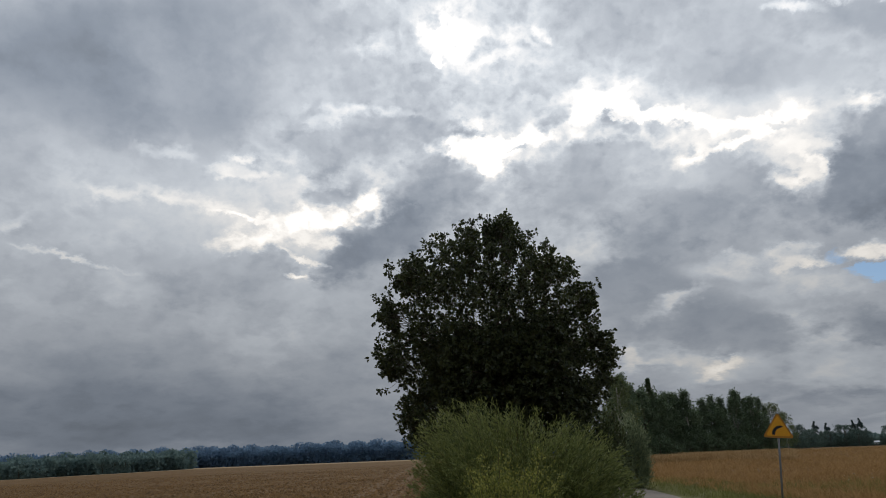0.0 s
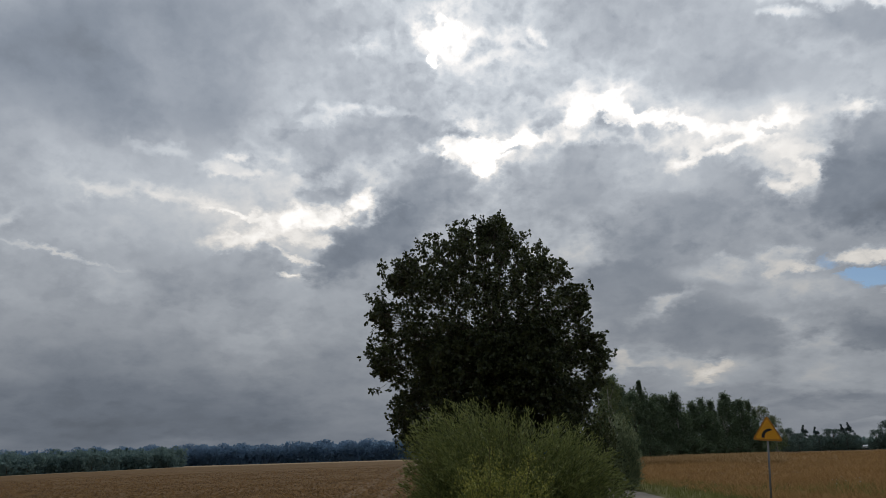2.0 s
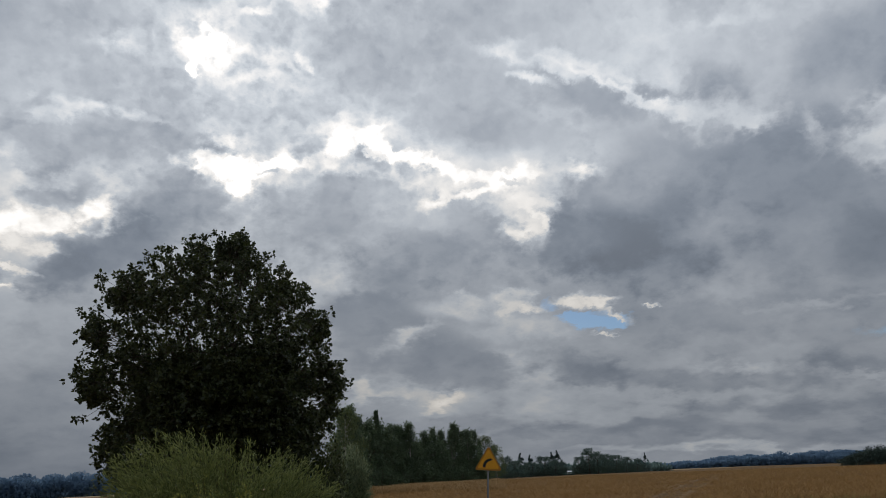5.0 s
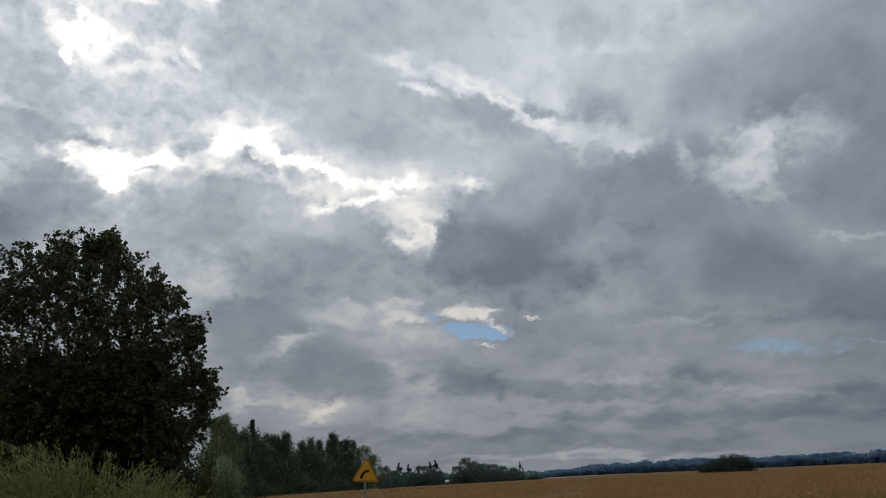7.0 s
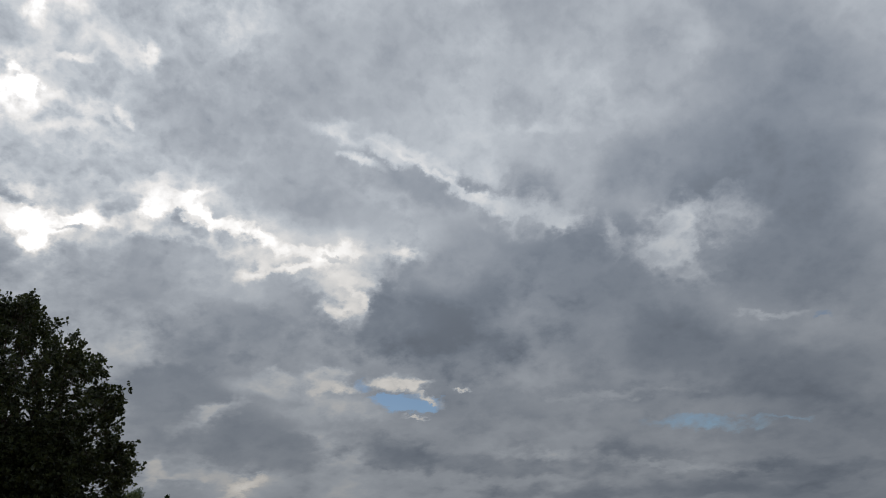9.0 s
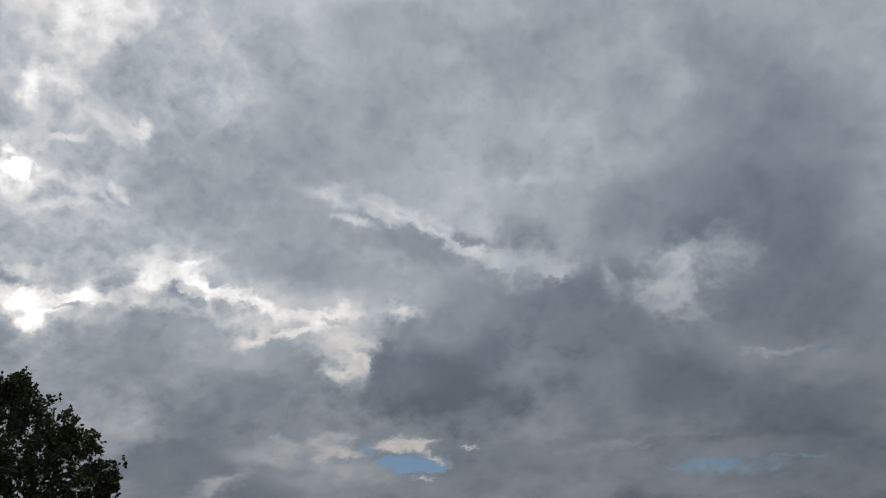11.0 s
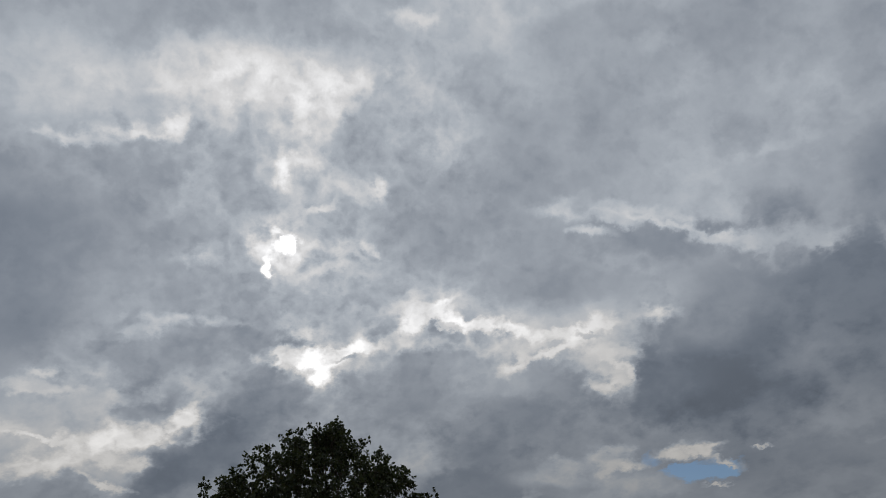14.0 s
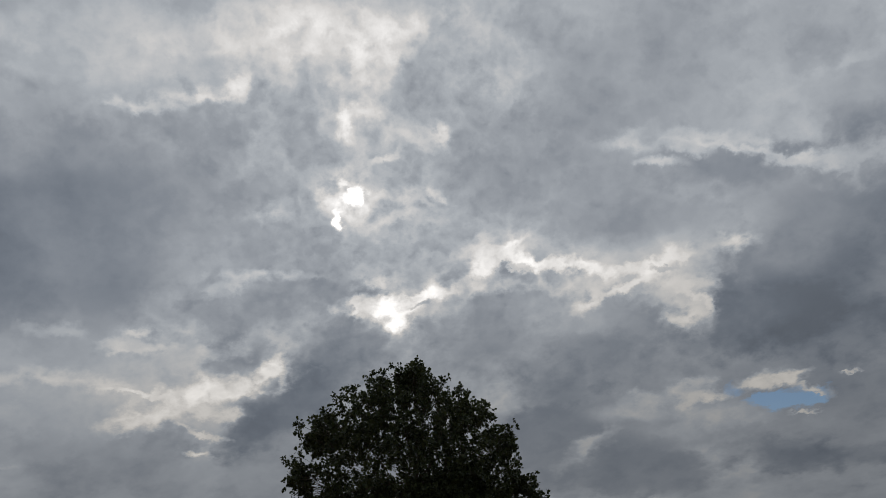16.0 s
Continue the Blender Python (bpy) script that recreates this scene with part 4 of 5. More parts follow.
hub = ground_mesh.attributes.new("plough", "FLOAT", "POINT")
side = road_side(gx, gy)
hub.data.foreach_set("value", smooth(-1.8, -3.2, side).astype(np.float32))
verge = ground_mesh.attributes.new("verge", "FLOAT", "POINT")
verge.data.foreach_set("value", (1 - smooth(3.0, 6.5, np.abs(side))).astype(np.float32))
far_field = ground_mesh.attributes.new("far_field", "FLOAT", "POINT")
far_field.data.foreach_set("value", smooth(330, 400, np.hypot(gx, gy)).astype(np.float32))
ground_mesh.polygons.foreach_set("use_smooth", [True] * len(ground_mesh.polygons))


def ground_material():
    mat = bpy.data.materials.new("farmland")
    mat.use_nodes = True
    nodes, links = mat.node_tree.nodes, mat.node_tree.links
    shader = nodes["Principled BSDF"]
    shader.inputs["Roughness"].default_value, shader.inputs["Specular IOR Level"].default_value = 0.95, 0.08
    place = nodes.new("ShaderNodeTexCoord").outputs["Object"]

    def noise_at(scale, detail, stretch=None):
        n = nodes.new("ShaderNodeTexNoise")
        n.inputs["Scale"].default_value, n.inputs["Detail"].default_value = scale, detail
        if stretch:
            m = nodes.new("ShaderNodeMapping")
            m.inputs["Rotation"].default_value, m.inputs["Scale"].default_value = (0, 0, radians(stretch[0])), stretch[1]
            links.new(place, m.inputs["Vector"])
            links.new(m.outputs[0], n.inputs["Vector"])
        else:
            links.new(place, n.inputs["Vector"])
        return n.outputs[0]

    def ramp_of(value, lo, hi, a, b):
        r = nodes.new("ShaderNodeMapRange")
        links.new(value, r.inputs["Value"])
        r.inputs["From Min"].default_value, r.inputs["From Max"].default_value = lo, hi
        return blend_of(r.outputs[0], a, b)

    def blend_of(factor, a, b):
        m = nodes.new("ShaderNodeMix")
        m.data_type = "RGBA"
        links.new(factor, m.inputs["Factor"])
        for slot, value in (("A", a), ("B", b)):
            if isinstance(value, tuple):
                m.inputs[slot].default_value = (*value, 1)
            else:
                links.new(value, m.inputs[slot])
        return m.outputs["Result"]

    def mask(name):
        n = nodes.new("ShaderNodeAttribute")
        n.attribute_name = name
        return n.outputs["Fac"]

    soil = ramp_of(noise_at(0.9, 8), 0.35, 0.65, (0.092, 0.050, 0.017), (0.175, 0.098, 0.036))
    soil = ramp_of(noise_at(0.03, 5, (62, (1, 6, 1))), 0.42, 0.72, soil, (0.172, 0.105, 0.049))
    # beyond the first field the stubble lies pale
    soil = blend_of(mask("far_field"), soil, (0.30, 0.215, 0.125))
    hay = ramp_of(noise_at(1.6, 8), 0.35, 0.65, (0.115, 0.066, 0.027), (0.19, 0.112, 0.046))
    hay = ramp_of(noise_at(0.045, 5, (-52, (1, 5, 1))), 0.5, 0.75, hay, (0.215, 0.132, 0.06))
    green = ramp_of(noise_at(1.2, 7), 0.35, 0.65, (0.085, 0.09, 0.03), (0.165, 0.16, 0.055))
    color = blend_of(mask("plough"), hay, soil)
    color = blend_of(mask("verge"), color, green)
    links.new(color, shader.inputs["Base Color"])
    bump = nodes.new("ShaderNodeBump")
    bump.inputs["Strength"].default_value, bump.inputs["Distance"].default_value = 1.0, 0.12
    links.new(noise_at(2.5, 8), bump.inputs["Height"])
    links.new(bump.outputs[0], shader.inputs["Normal"])
    return mat


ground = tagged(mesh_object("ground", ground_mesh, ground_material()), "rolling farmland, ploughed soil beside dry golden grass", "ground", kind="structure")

# the lane: a cambered strip with worn edges
lane_v, lane_f = [], []
rng = np.random.default_rng(5)
for n, (p, q) in enumerate(zip(ROAD, np.gradient(ROAD, axis=0))):
    out = np.array((q[1], -q[0])) / np.hypot(*q)
    for s in (-1.9, -1.7, 0.0, 1.7, 1.9):
        c = p + out * (s + (rng.normal() * 0.07 if abs(s) > 1.6 else 0))
        lift = -0.03 if abs(s) > 1.8 else 0.05 + 0.02 * (1 - abs(s) / 1.7)
        lane_v.append((c[0], c[1], float(ground_height(c[0], c[1])) + lift))
    if n:
        lane_f += [(n * 5 + c - 5, n * 5 + c - 4, n * 5 + c + 1, n * 5 + c) for c in range(4)]
road = tagged(mesh_object("road", raw_mesh("road", lane_v, lane_f, 4), ASPHALT), "narrow grey worn asphalt country lane bending away", "road", kind="structure")


# wheel tracks pressed into the meadow
TRACK = along([spot(34.0, 26), spot(35.4, 42), spot(37.6, 66), spot(39.3, 100), spot(40.6, 150), spot(41.5, 230)], 8)
TRACK_EARTH = material("pale_track", (0.27, 0.175, 0.09), 0.95, second=(0.14, 0.088, 0.042), scale=0.6, bump=0.02, bump_scale=8)


def track_gap(x, y):
    """The distance from the tracks' middle line."""
    p = np.stack((np.asarray(x), np.asarray(y)), axis=-1)
    return np.min(np.hypot(p[:, None, 0] - TRACK[None, :, 0], p[:, None, 1] - TRACK[None, :, 1]), axis=1)


def ruts(line, shifts, half, mat, label):
    """Two strips side by side along a line of the plan, a little sunk in their middles."""
    for shift in shifts:
        rut_v, rut_f = [], []
        for n, (p, q) in enumerate(zip(line, np.gradient(line, axis=0))):
            out = np.array((q[1], -q[0])) / np.hypot(*q)
            for s in (-half, 0.0, half):
                c = p + out * (shift + s + rng.normal() * half * 0.4)
                rut_v.append((c[0], c[1], float(ground_height(c[0], c[1])) + (0.025 if s else 0.012)))
            if n:
                rut_f += [(n * 3 + c - 3, n * 3 + c - 2, n * 3 + c + 1, n * 3 + c) for c in range(2)]
        tagged(mesh_object("wheel_track", raw_mesh("wheel_track", rut_v, rut_f, 4), mat), label, "track", kind="structure")


ruts(TRACK, (-0.85, 0.85), 0.18, TRACK_EARTH, "pale bare wheel track through dry grass")
FIELD_TRACK = along([spot(-6.6, 30), spot(-5.7, 38), spot(-4.7, 53), spot(-3.6, 78), spot(-2.7, 112), spot(-2.0, 150)], 10)
PRESSED_SOIL = material("pressed_soil", (0.20, 0.12, 0.055), 0.9, second=(0.11, 0.063, 0.028), scale=0.9, bump=0.03, bump_scale=6)
ruts(FIELD_TRACK, (-0.9, 0.9), 0.38, PRESSED_SOIL, "pressed wheel track along the ploughed field's edge")


# ---- broadleaf trees
def limb_points(rng, a, b, bend, steps=6):
    a, b = np.array(a, dtype=float), np.array(b, dtype=float)
    side = rng.normal(size=3) * bend * np.linalg.norm(b - a)
    return [tuple(a + (b - a) * s + side * math.sin(math.pi * s) + np.array((0, 0, 0.12)) * math.sin(math.pi * s)) for s in np.linspace(0, 1, steps)]


def big_tree(name, label, az, dist, middle, outline, deep, clumps, per_clump, size, leaf_mat, seed):
    """A broad round-headed tree: bole, limbs and a crown of leafy sprays inside an uneven outline."""
    rng = np.random.default_rng(seed)
    x, y = spot(az, dist)
    base = float(ground_height(x, y))
    tree = tagged(new(name), label, "tree")
    tree.matrix_world = pose(x, y, base, 0, 0, -az)
    mid = np.array((0, 0, middle - base))
    angles, reach = np.array(outline, dtype=float).T
    phi = rng.uniform(0, 360, clumps)
    tilt = np.arcsin(rng.uniform(-1, 1, clumps))
    rho = np.where(rng.uniform(size=clumps) < 0.55, rng.uniform(0.76, 1.0, clumps), rng.uniform(0, 1, clumps) ** 0.4)
    # the lower heart of the crown is the thickest
    low = rng.uniform(size=clumps) < 0.52
    phi = np.where(low, rng.uniform(170, 375, clumps), phi)
    rho = np.where(low, rng.uniform(0.05, 0.86, clumps) ** 0.6, rho)
    lumps = 1 + 0.08 * np.sin(phi * 0.21 + 2 * tilt) * np.abs(np.sin(tilt)) + 0.012 * np.sin(phi * 0.47 + 5 * tilt)
    r = np.interp(phi % 360, angles, reach, period=360) * rho * lumps * 0.955
    at = mid + np.stack((r * np.cos(tilt) * np.cos(np.radians(phi)), deep * rho * np.sin(tilt), r * np.cos(tilt) * np.sin(np.radians(phi))), axis=1)
    # extra clumps near the outline the camera sees, to sharpen the silhouette
    rim_n = 1100
    rim_phi = rng.uniform(-30, 240, rim_n)
    rim_r = np.interp(rim_phi % 360, angles, reach, period=360) * rng.uniform(0.83, 0.905, rim_n)
    rim_at = mid + np.stack((rim_r * np.cos(np.radians(rim_phi)), rng.normal(size=rim_n) * 0.8, rim_r * np.sin(np.radians(rim_phi))), axis=1)
    at, rho, phi = np.concatenate((at, rim_at)), np.concatenate((rho, np.full(rim_n, 0.95))), np.concatenate((phi, rim_phi))
    clumps += rim_n
    # gaps cleared along the camera's line of sight, mostly in the upper and outer crown
    turn = np.radians(np.concatenate((rng.uniform(40, 150, 60), rng.uniform(-30, 42, 60), rng.uniform(150, 210, 40))))
    far_out = np.interp(np.degrees(turn) % 360, angles, reach, period=360) * rng.uniform(0.40, 0.92, 160) ** 0.5
    gap_x, gap_z, gap_r = far_out * np.cos(turn), mid[2] + far_out * np.sin(turn), rng.uniform(0.09, 0.21, 160)
    inside = np.hypot(at[:, :1] - gap_x, at[:, 2:] - gap_z) < gap_r
    bare = inside.any(axis=1) & (rng.uniform(size=clumps) < 0.85)
    # the flanks are open and let the sky through
    flank = (rho > 0.7) & (((phi % 360 > 150) & (phi % 360 < 235)) | (phi % 360 < 38) | (phi % 360 > 335))
    keep = (at[:, 2] > 0.6) & ~bare & ~(flank & (rng.uniform(size=clumps) < 0.42))
    at, rho = at[keep], rho[keep]
    clumps = len(at)
    # each spray is a leafy twig that forks into a few shoots, each with a rosette of leaves at its tip
    out = unit(unit(at - mid) + rng.normal(size=(clumps, 3)) * 0.45 + np.array((0, 0, 0.35)))
    spray = rng.uniform(0.16, 0.40, clumps)
    shoots = 5
    tip_of = np.repeat(np.arange(clumps), shoots)
    fork_way = unit(out[tip_of] + rng.normal(size=(len(tip_of), 3)) * 0.75)
    tip_at = at[tip_of] + fork_way * (spray[tip_of] * rng.uniform(-0.55, 0.75, len(tip_of)))[:, None] + rng.normal(size=(len(tip_of), 3)) * 0.06
    which = np.repeat(np.arange(len(tip_of)), per_clump // shoots)
    n = len(which)
    places = tip_at[which] + rng.normal(size=(n, 3)) * 0.022
    axis = fork_way[which] * 0.45 + unit(rng.normal(size=(n, 3))) * 0.9 + np.array((0, 0, -0.08))
    scale = rng.uniform(0.65, 1.25, n)
    mesh_object("crown", leaves("crown", places, axis, size * scale, size * 0.66 * scale, rng), leaf_mat, tree, "dense dark green leaves")
    bm = bmesh.new()
    for c in np.nonzero(rho > 0.7)[0]:
        inner = at[c] - out[c] * spray[c] + (mid - at[c]) * 0.12
        tube(bm, [tuple(inner), tuple(at[c] + out[c] * spray[c] * 0.3)], (0.008, 0.003), 3)
    tagged(part("twig_mass", bm, BARK, tree, "thin dark twigs"), kind="stuff")
    bm = bmesh.new()
    fork = np.array((0.1, 0, 2.4))
    tube(bm, [(0, 0, -0.1), (0.02, 0.03, 0.5), (0.06, 0.0, 1.4), tuple(fork)], (0.36, 0.29, 0.24, 0.22), 10)
    part("trunk", bm, BARK, tree, "grey-brown furrowed bole", True)
    order = rng.permutation(clumps)
    for n in range(9):
        bm = bmesh.new()
        tip = at[order[n]]
        main = limb_points(rng, fork - np.array((0, 0, 0.25)), mid + (tip - mid) * 0.75, 0.08)
        tube(bm, main, np.linspace(0.13, 0.03, 6), 7)
        for goal in at[order[9 + n * 12:21 + n * 12]]:
            start = main[rng.integers(2, 6)]
            tube(bm, limb_points(rng, start, goal, 0.08, 5), np.linspace(0.035, 0.008, 5), 4)
        part("limb", bm, BARK, tree, smooth=True)
    return tree


OAK_OUTLINE = ((1, 3.25), (12, 3.25), (23, 3.36), (30, 3.06), (42, 3.40), (51, 3.07), (61, 3.42), (78, 3.45), (82, 3.95), (86, 4.02), (89, 3.84), (94, 3.95), (100, 3.74), (109, 3.92),
               (122, 3.93), (135, 3.70), (143, 3.72), (146, 4.03), (158, 4.0), (167, 3.74), (169, 3.88), (175, 3.66), (184, 3.95), (195, 3.73), (201, 3.9), (206, 3.5), (214, 3.86),
               (225, 4.2), (235, 4.1), (256, 3.6), (290, 3.6), (312, 4.1), (334, 3.75), (344, 3.68), (355, 3.80))
oak = big_tree("oak_tree", "large round-crowned dark green oak on the field edge", 4.0, 22.0, 5.0, OAK_OUTLINE, 3.6, 4700, 40, 0.105, OAK_LEAF, 11)


def shrub(name, label, x, y, reach, shoots, per_shoot, leaf, leaf_mat, stem_mat, seed, start=0.35, spread=0.035, upright=0.6, belly=0.5, skew=0.0, dome_top=3.2):
    """A bush of many arching shoots from one stool, each set with leaves along its outer length."""
    rng = np.random.default_rng(seed)
    base = float(ground_height(x, y))
    bush = tagged(new(name), label, "bush")
    bush.matrix_world = pose(x, y, base)
    phi, up = rng.uniform(0, math.tau, shoots), rng.uniform(0.02, 1, shoots) ** 0.7
    flat = np.sqrt(1 - (up * 0.97) ** dome_top)
    rho = rng.uniform(0.55, 1.03, shoots) ** 0.6
    tips = np.stack((np.cos(phi) * flat * reach[0], np.sin(phi) * flat * reach[1], up * reach[2]), axis=1) * rho[:, None]
    tips[:, 2] *= 1 - skew * np.clip(tips[:, 0] / reach[0], -0.3, 1)
    roots = np.stack((tips[:, 0] * 0.35, tips[:, 1] * 0.35, np.zeros(shoots)), axis=1) + rng.normal(size=(shoots, 3)) * (0.08, 0.08, 0)
    knee = roots + (tips - roots) * np.array((0.35, 0.35, upright)) + rng.normal(size=(shoots, 3)) * 0.05
    s = rng.uniform(start, 1.0, (shoots, per_shoot)) ** 0.8
    a, b, c = roots[:, None], knee[:, None], tips[:, None]
    s = s[:, :, None]
    place = (1 - s) ** 2 * a + 2 * s * (1 - s) * b + s ** 2 * c
    along_it = 2 * (1 - s) * (b - a) + 2 * s * (c - b)
    place = place.reshape(-1, 3) + rng.normal(size=(shoots * per_shoot, 3)) * spread
    axis = unit(along_it.reshape(-1, 3)) * 0.9 + rng.normal(size=place.shape) * 0.45
    scale = rng.uniform(0.65, 1.3, len(place))
    place[:, 2] = np.maximum(place[:, 2], 0.02)
    mesh_object("foliage", leaves("foliage", place, axis, leaf[0] * scale, leaf[1] * scale, rng, belly), leaf_mat, bush)
    bm = bmesh.new()
    for n in range(0, shoots, 3):
        q = [tuple((1 - t) ** 2 * roots[n] + 2 * t * (1 - t) * knee[n] + t * t * tips[n]) for t in (0, 0.3, 0.6, 0.85, 1)]
        tube(bm, q, (0.013, 0.011, 0.008, 0.005, 0.002), 4)
    tagged(part("twig_mass", bm, stem_mat, bush), kind="stuff")
    return bush


willow = shrub("willow_bush", "grey-green willow bush with narrow upright leaves", 1.17, 13.0, (2.0, 1.6, 2.55), 1250, 80, (0.09, 0.016), WILLOW_LEAF, WILLOW_STEM, 21, upright=0.72, skew=0.20, dome_top=6.0)
hazel = shrub("young_shrub", "yellowing green shrub with small rounded leaves", 0.72, 10.6, (1.0, 0.75, 2.0), 130, 110, (0.036, 0.022), YELLOW_LEAF, WILLOW_STEM, 22, spread=0.045, upright=0.7, belly=0.45, skew=-0.1, dome_top=2.0)
side_willow = shrub("silver_willow", "silvery grey-green willow standing beside the lane", *spot(13.4, 36), (0.7, 0.9, 3.5), 260, 70, (0.15, 0.035), SILVER_LEAF, WILLOW_STEM, 23, spread=0.09)

# added stand-in for the oak's low right boughs, built like a bush
shrub("oak_skirt_fill", "low dark oak foliage filled in beside the willow", *spot(10.4, 21.5), (1.15, 1.1, 3.3), 260, 70, (0.09, 0.055), OAK_LEAF, BARK, 24, start=0.15, spread=0.10)


# ---- trees along the lane, and woods far off
def crown_points(rng, kind, n):
    """Places in a unit crown: z from 0 to 1, radius up to 1."""
    z = rng.uniform(0, 1, n)
    if kind == "spire":
        r = (1 - z) ** 1.1 * rng.uniform(0.3, 1, n) ** 0.5
        r *= 0.7 + 0.3 * np.abs(np.sin(z * 22))
    elif kind == "plume":
        r = (1 - z ** 2.4) ** 0.9 * (0.75 + 0.25 * np.minimum(z * 5, 1)) * rng.uniform(0.1, 1, n) ** 0.45
    elif kind == "pine":
        z = 0.35 + 0.65 * z
        r = np.sqrt(np.clip(1 - ((z - 0.68) / 0.34) ** 2, 0, 1)) * rng.uniform(0.2, 1, n) ** 0.5
    else:
        r = np.sqrt(np.clip(1 - ((z - 0.45) / 0.56) ** 2, 0, 1)) * rng.uniform(0.15, 1, n) ** 0.45
    phi = rng.uniform(0, math.tau, n)
    r = r * (1 + 0.22 * np.sin(phi * 3 + z * 9) + 0.12 * np.sin(phi * 7 - z * 14))
    return np.stack((r * np.cos(phi), r * np.sin(phi), z), axis=1)


def small_tree(name, label, high, wide, foot, kind, count, leaf, leaf_mat, bark, seed):
    rng = np.random.default_rng(seed)
    tree = tagged(new(name), label, "tree")
    lumps = crown_points(rng, kind, count // 45) * (wide * 0.9, wide * 0.9, (high - foot) * 0.95) + (0, 0, foot)
    which = rng.integers(0, len(lumps), count)
    # leafy clumps that hang a little upwards and outwards, ragged at the tips
    stray = np.clip(rng.normal(size=(count, 3)), -1.6, 1.6)
    if kind == "spire":
        # pointed at the top, feathered where the boughs end
        stray = stray * (1.15 - np.clip((lumps[which, 2:] - foot) / (high - foot), 0, 1))
    places = lumps[which] + stray * (0.34, 0.34, 0.42) + unit(lumps[which] - (0, 0, high * 0.4)) * np.abs(stray[:, :1]) * 0.25
    axis = rng.normal(size=(count, 3)) + (0, 0, 0.5)
    mesh_object("crown", leaves("crown", places, axis, leaf * rng.uniform(0.6, 1.3, count), leaf * 0.6, rng), leaf_mat, tree)
    bm = bmesh.new()
    lean = rng.normal(size=2) * (0.0 if kind == "spire" else 0.2)
    tube(bm, [(0, 0, -0.2), (lean[0] * 0.3, lean[1] * 0.3, foot), (lean[0], lean[1], high * 0.6), (lean[0] * 1.5, lean[1] * 1.5, high * 0.92)], (0.2, 0.15, 0.09, 0.02), 7)
    for n in range(0 if kind == "spire" else 14):
        z = rng.uniform(0.25, 0.8) * high
        tube(bm, limb_points(rng, (lean[0] * z / high, lean[1] * z / high, z), lumps[rng.integers(len(lumps))], 0.06, 4), (0.06, 0.045, 0.03, 0.01), 5)
    part("trunk", bm, bark, tree, smooth=True)
    return tree


def put(tree, az, dist, turn=0, wide=1.0, high=1.0):
    """Moves a first tree, or sets a copy of it, at its place in the plan."""
    x, y = spot(az, dist)
    at = pose(x, y, float(ground_height(x, y)) - 0.05, 0, 0, turn)
    ob = copy_thing(tree, at) if tree.get("planted") else tree
    tree["planted"] = 1
    ob.matrix_world = at
    ob.scale = (wide, wide, high)
    return ob


LANE_LABEL = "tall dark green broadleaf tree in the row along the lane"
row_kinds = [small_tree("roadside_tree", LANE_LABEL, 12.0, 2.3, 0.8, "plume", 3800, 0.34, ROW_LEAF, BARK, 31),
             small_tree("roadside_tree", LANE_LABEL, 12.5, 2.0, 1.0, "plume", 3400, 0.34, ROW_LEAF, BIRCH_BARK, 32),
             small_tree("roadside_tree", LANE_LABEL, 11.0, 2.9, 0.6, "round", 4200, 0.34, ROW_LEAF, BARK, 33),
             small_tree("roadside_tree", LANE_LABEL, 12.0, 2.1, 0.8, "spire", 3400, 0.34, ROW_LEAF, BARK, 34)]
rng = np.random.default_rng(9)
for n, s in enumerate(np.linspace(0, 1, 34)):
    az = 12.2 + 10.4 * s
    dist = 118 + 50 * s + rng.uniform(-3, 3)
    tall = 0.98 + 0.10 * math.sin(s * 9) + 0.07 * math.sin(s * 31) - 0.16 * s
    tagged(put(row_kinds[rng.integers(4)], az + rng.uniform(-0.15, 0.15), dist, rng.uniform(0, 360), rng.uniform(0.85, 1.2), rng.uniform(0.82, 1.10) * tall), group="trees along the lane")
hedge = small_tree("hedge_bush", "dense green bush under the roadside trees", 3.6, 2.4, 0.0, "round", 1500, 0.3, ROW_LEAF, BARK, 38)
for n, s in enumerate(np.linspace(0, 1, 20)):
    tagged(put(hedge, 12.4 + 10.4 * s + rng.uniform(-0.2, 0.2), 113 + 51 * s, rng.uniform(0, 360), rng.uniform(0.8, 1.3), rng.uniform(0.6, 1.2)), group="bushes under the roadside trees")
birch = small_tree("birch_tree", "light yellow-green birch at the head of the row", 10.5, 2.6, 1.5, "round", 3800, 0.30, BIRCH_LEAF, BIRCH_BARK, 35)
put(birch, 12.6, 96, 20, 1.0, 1.0)
put(birch, 23.0, 178, 80, 1.1, 0.95)
put(birch, 23.8, 192, 190, 1.0, 0.80)
low_tree = small_tree("field_tree", "low rounded green tree beyond the golden field", 7.0, 3.4, 0.2, "round", 3200, 0.38, FIELD_LEAF, BARK, 36)
for az, dist, wide, high in ((29.1, 280, 0.8, 0.15), (24.4, 230, 1.0, 0.9), (25.2, 262, 1.2, 0.8), (26.4, 270, 1.1, 0.7), (27.3, 272, 1.2, 0.95), (28.1, 268, 0.9, 0.7), (28.5, 300, 1.0, 0.7),
                             (29.9, 270, 0.9, 0.85), (30.6, 268, 1.0, 1.2), (31.2, 272, 1.1, 1.05), (31.8, 280, 1.0, 0.95), (32.5, 285, 1.1, 0.9), (33.2, 295, 1.0, 0.8), (34.0, 305, 0.8, 0.7)):
    put(low_tree, az, dist, az * 71 % 360, wide, high)
spruce = small_tree("spruce_tree", "dark pointed spruce beyond the golden field", 11.5, 5.6, 0.6, "spire", 2800, 0.45, PINE, BARK, 37)
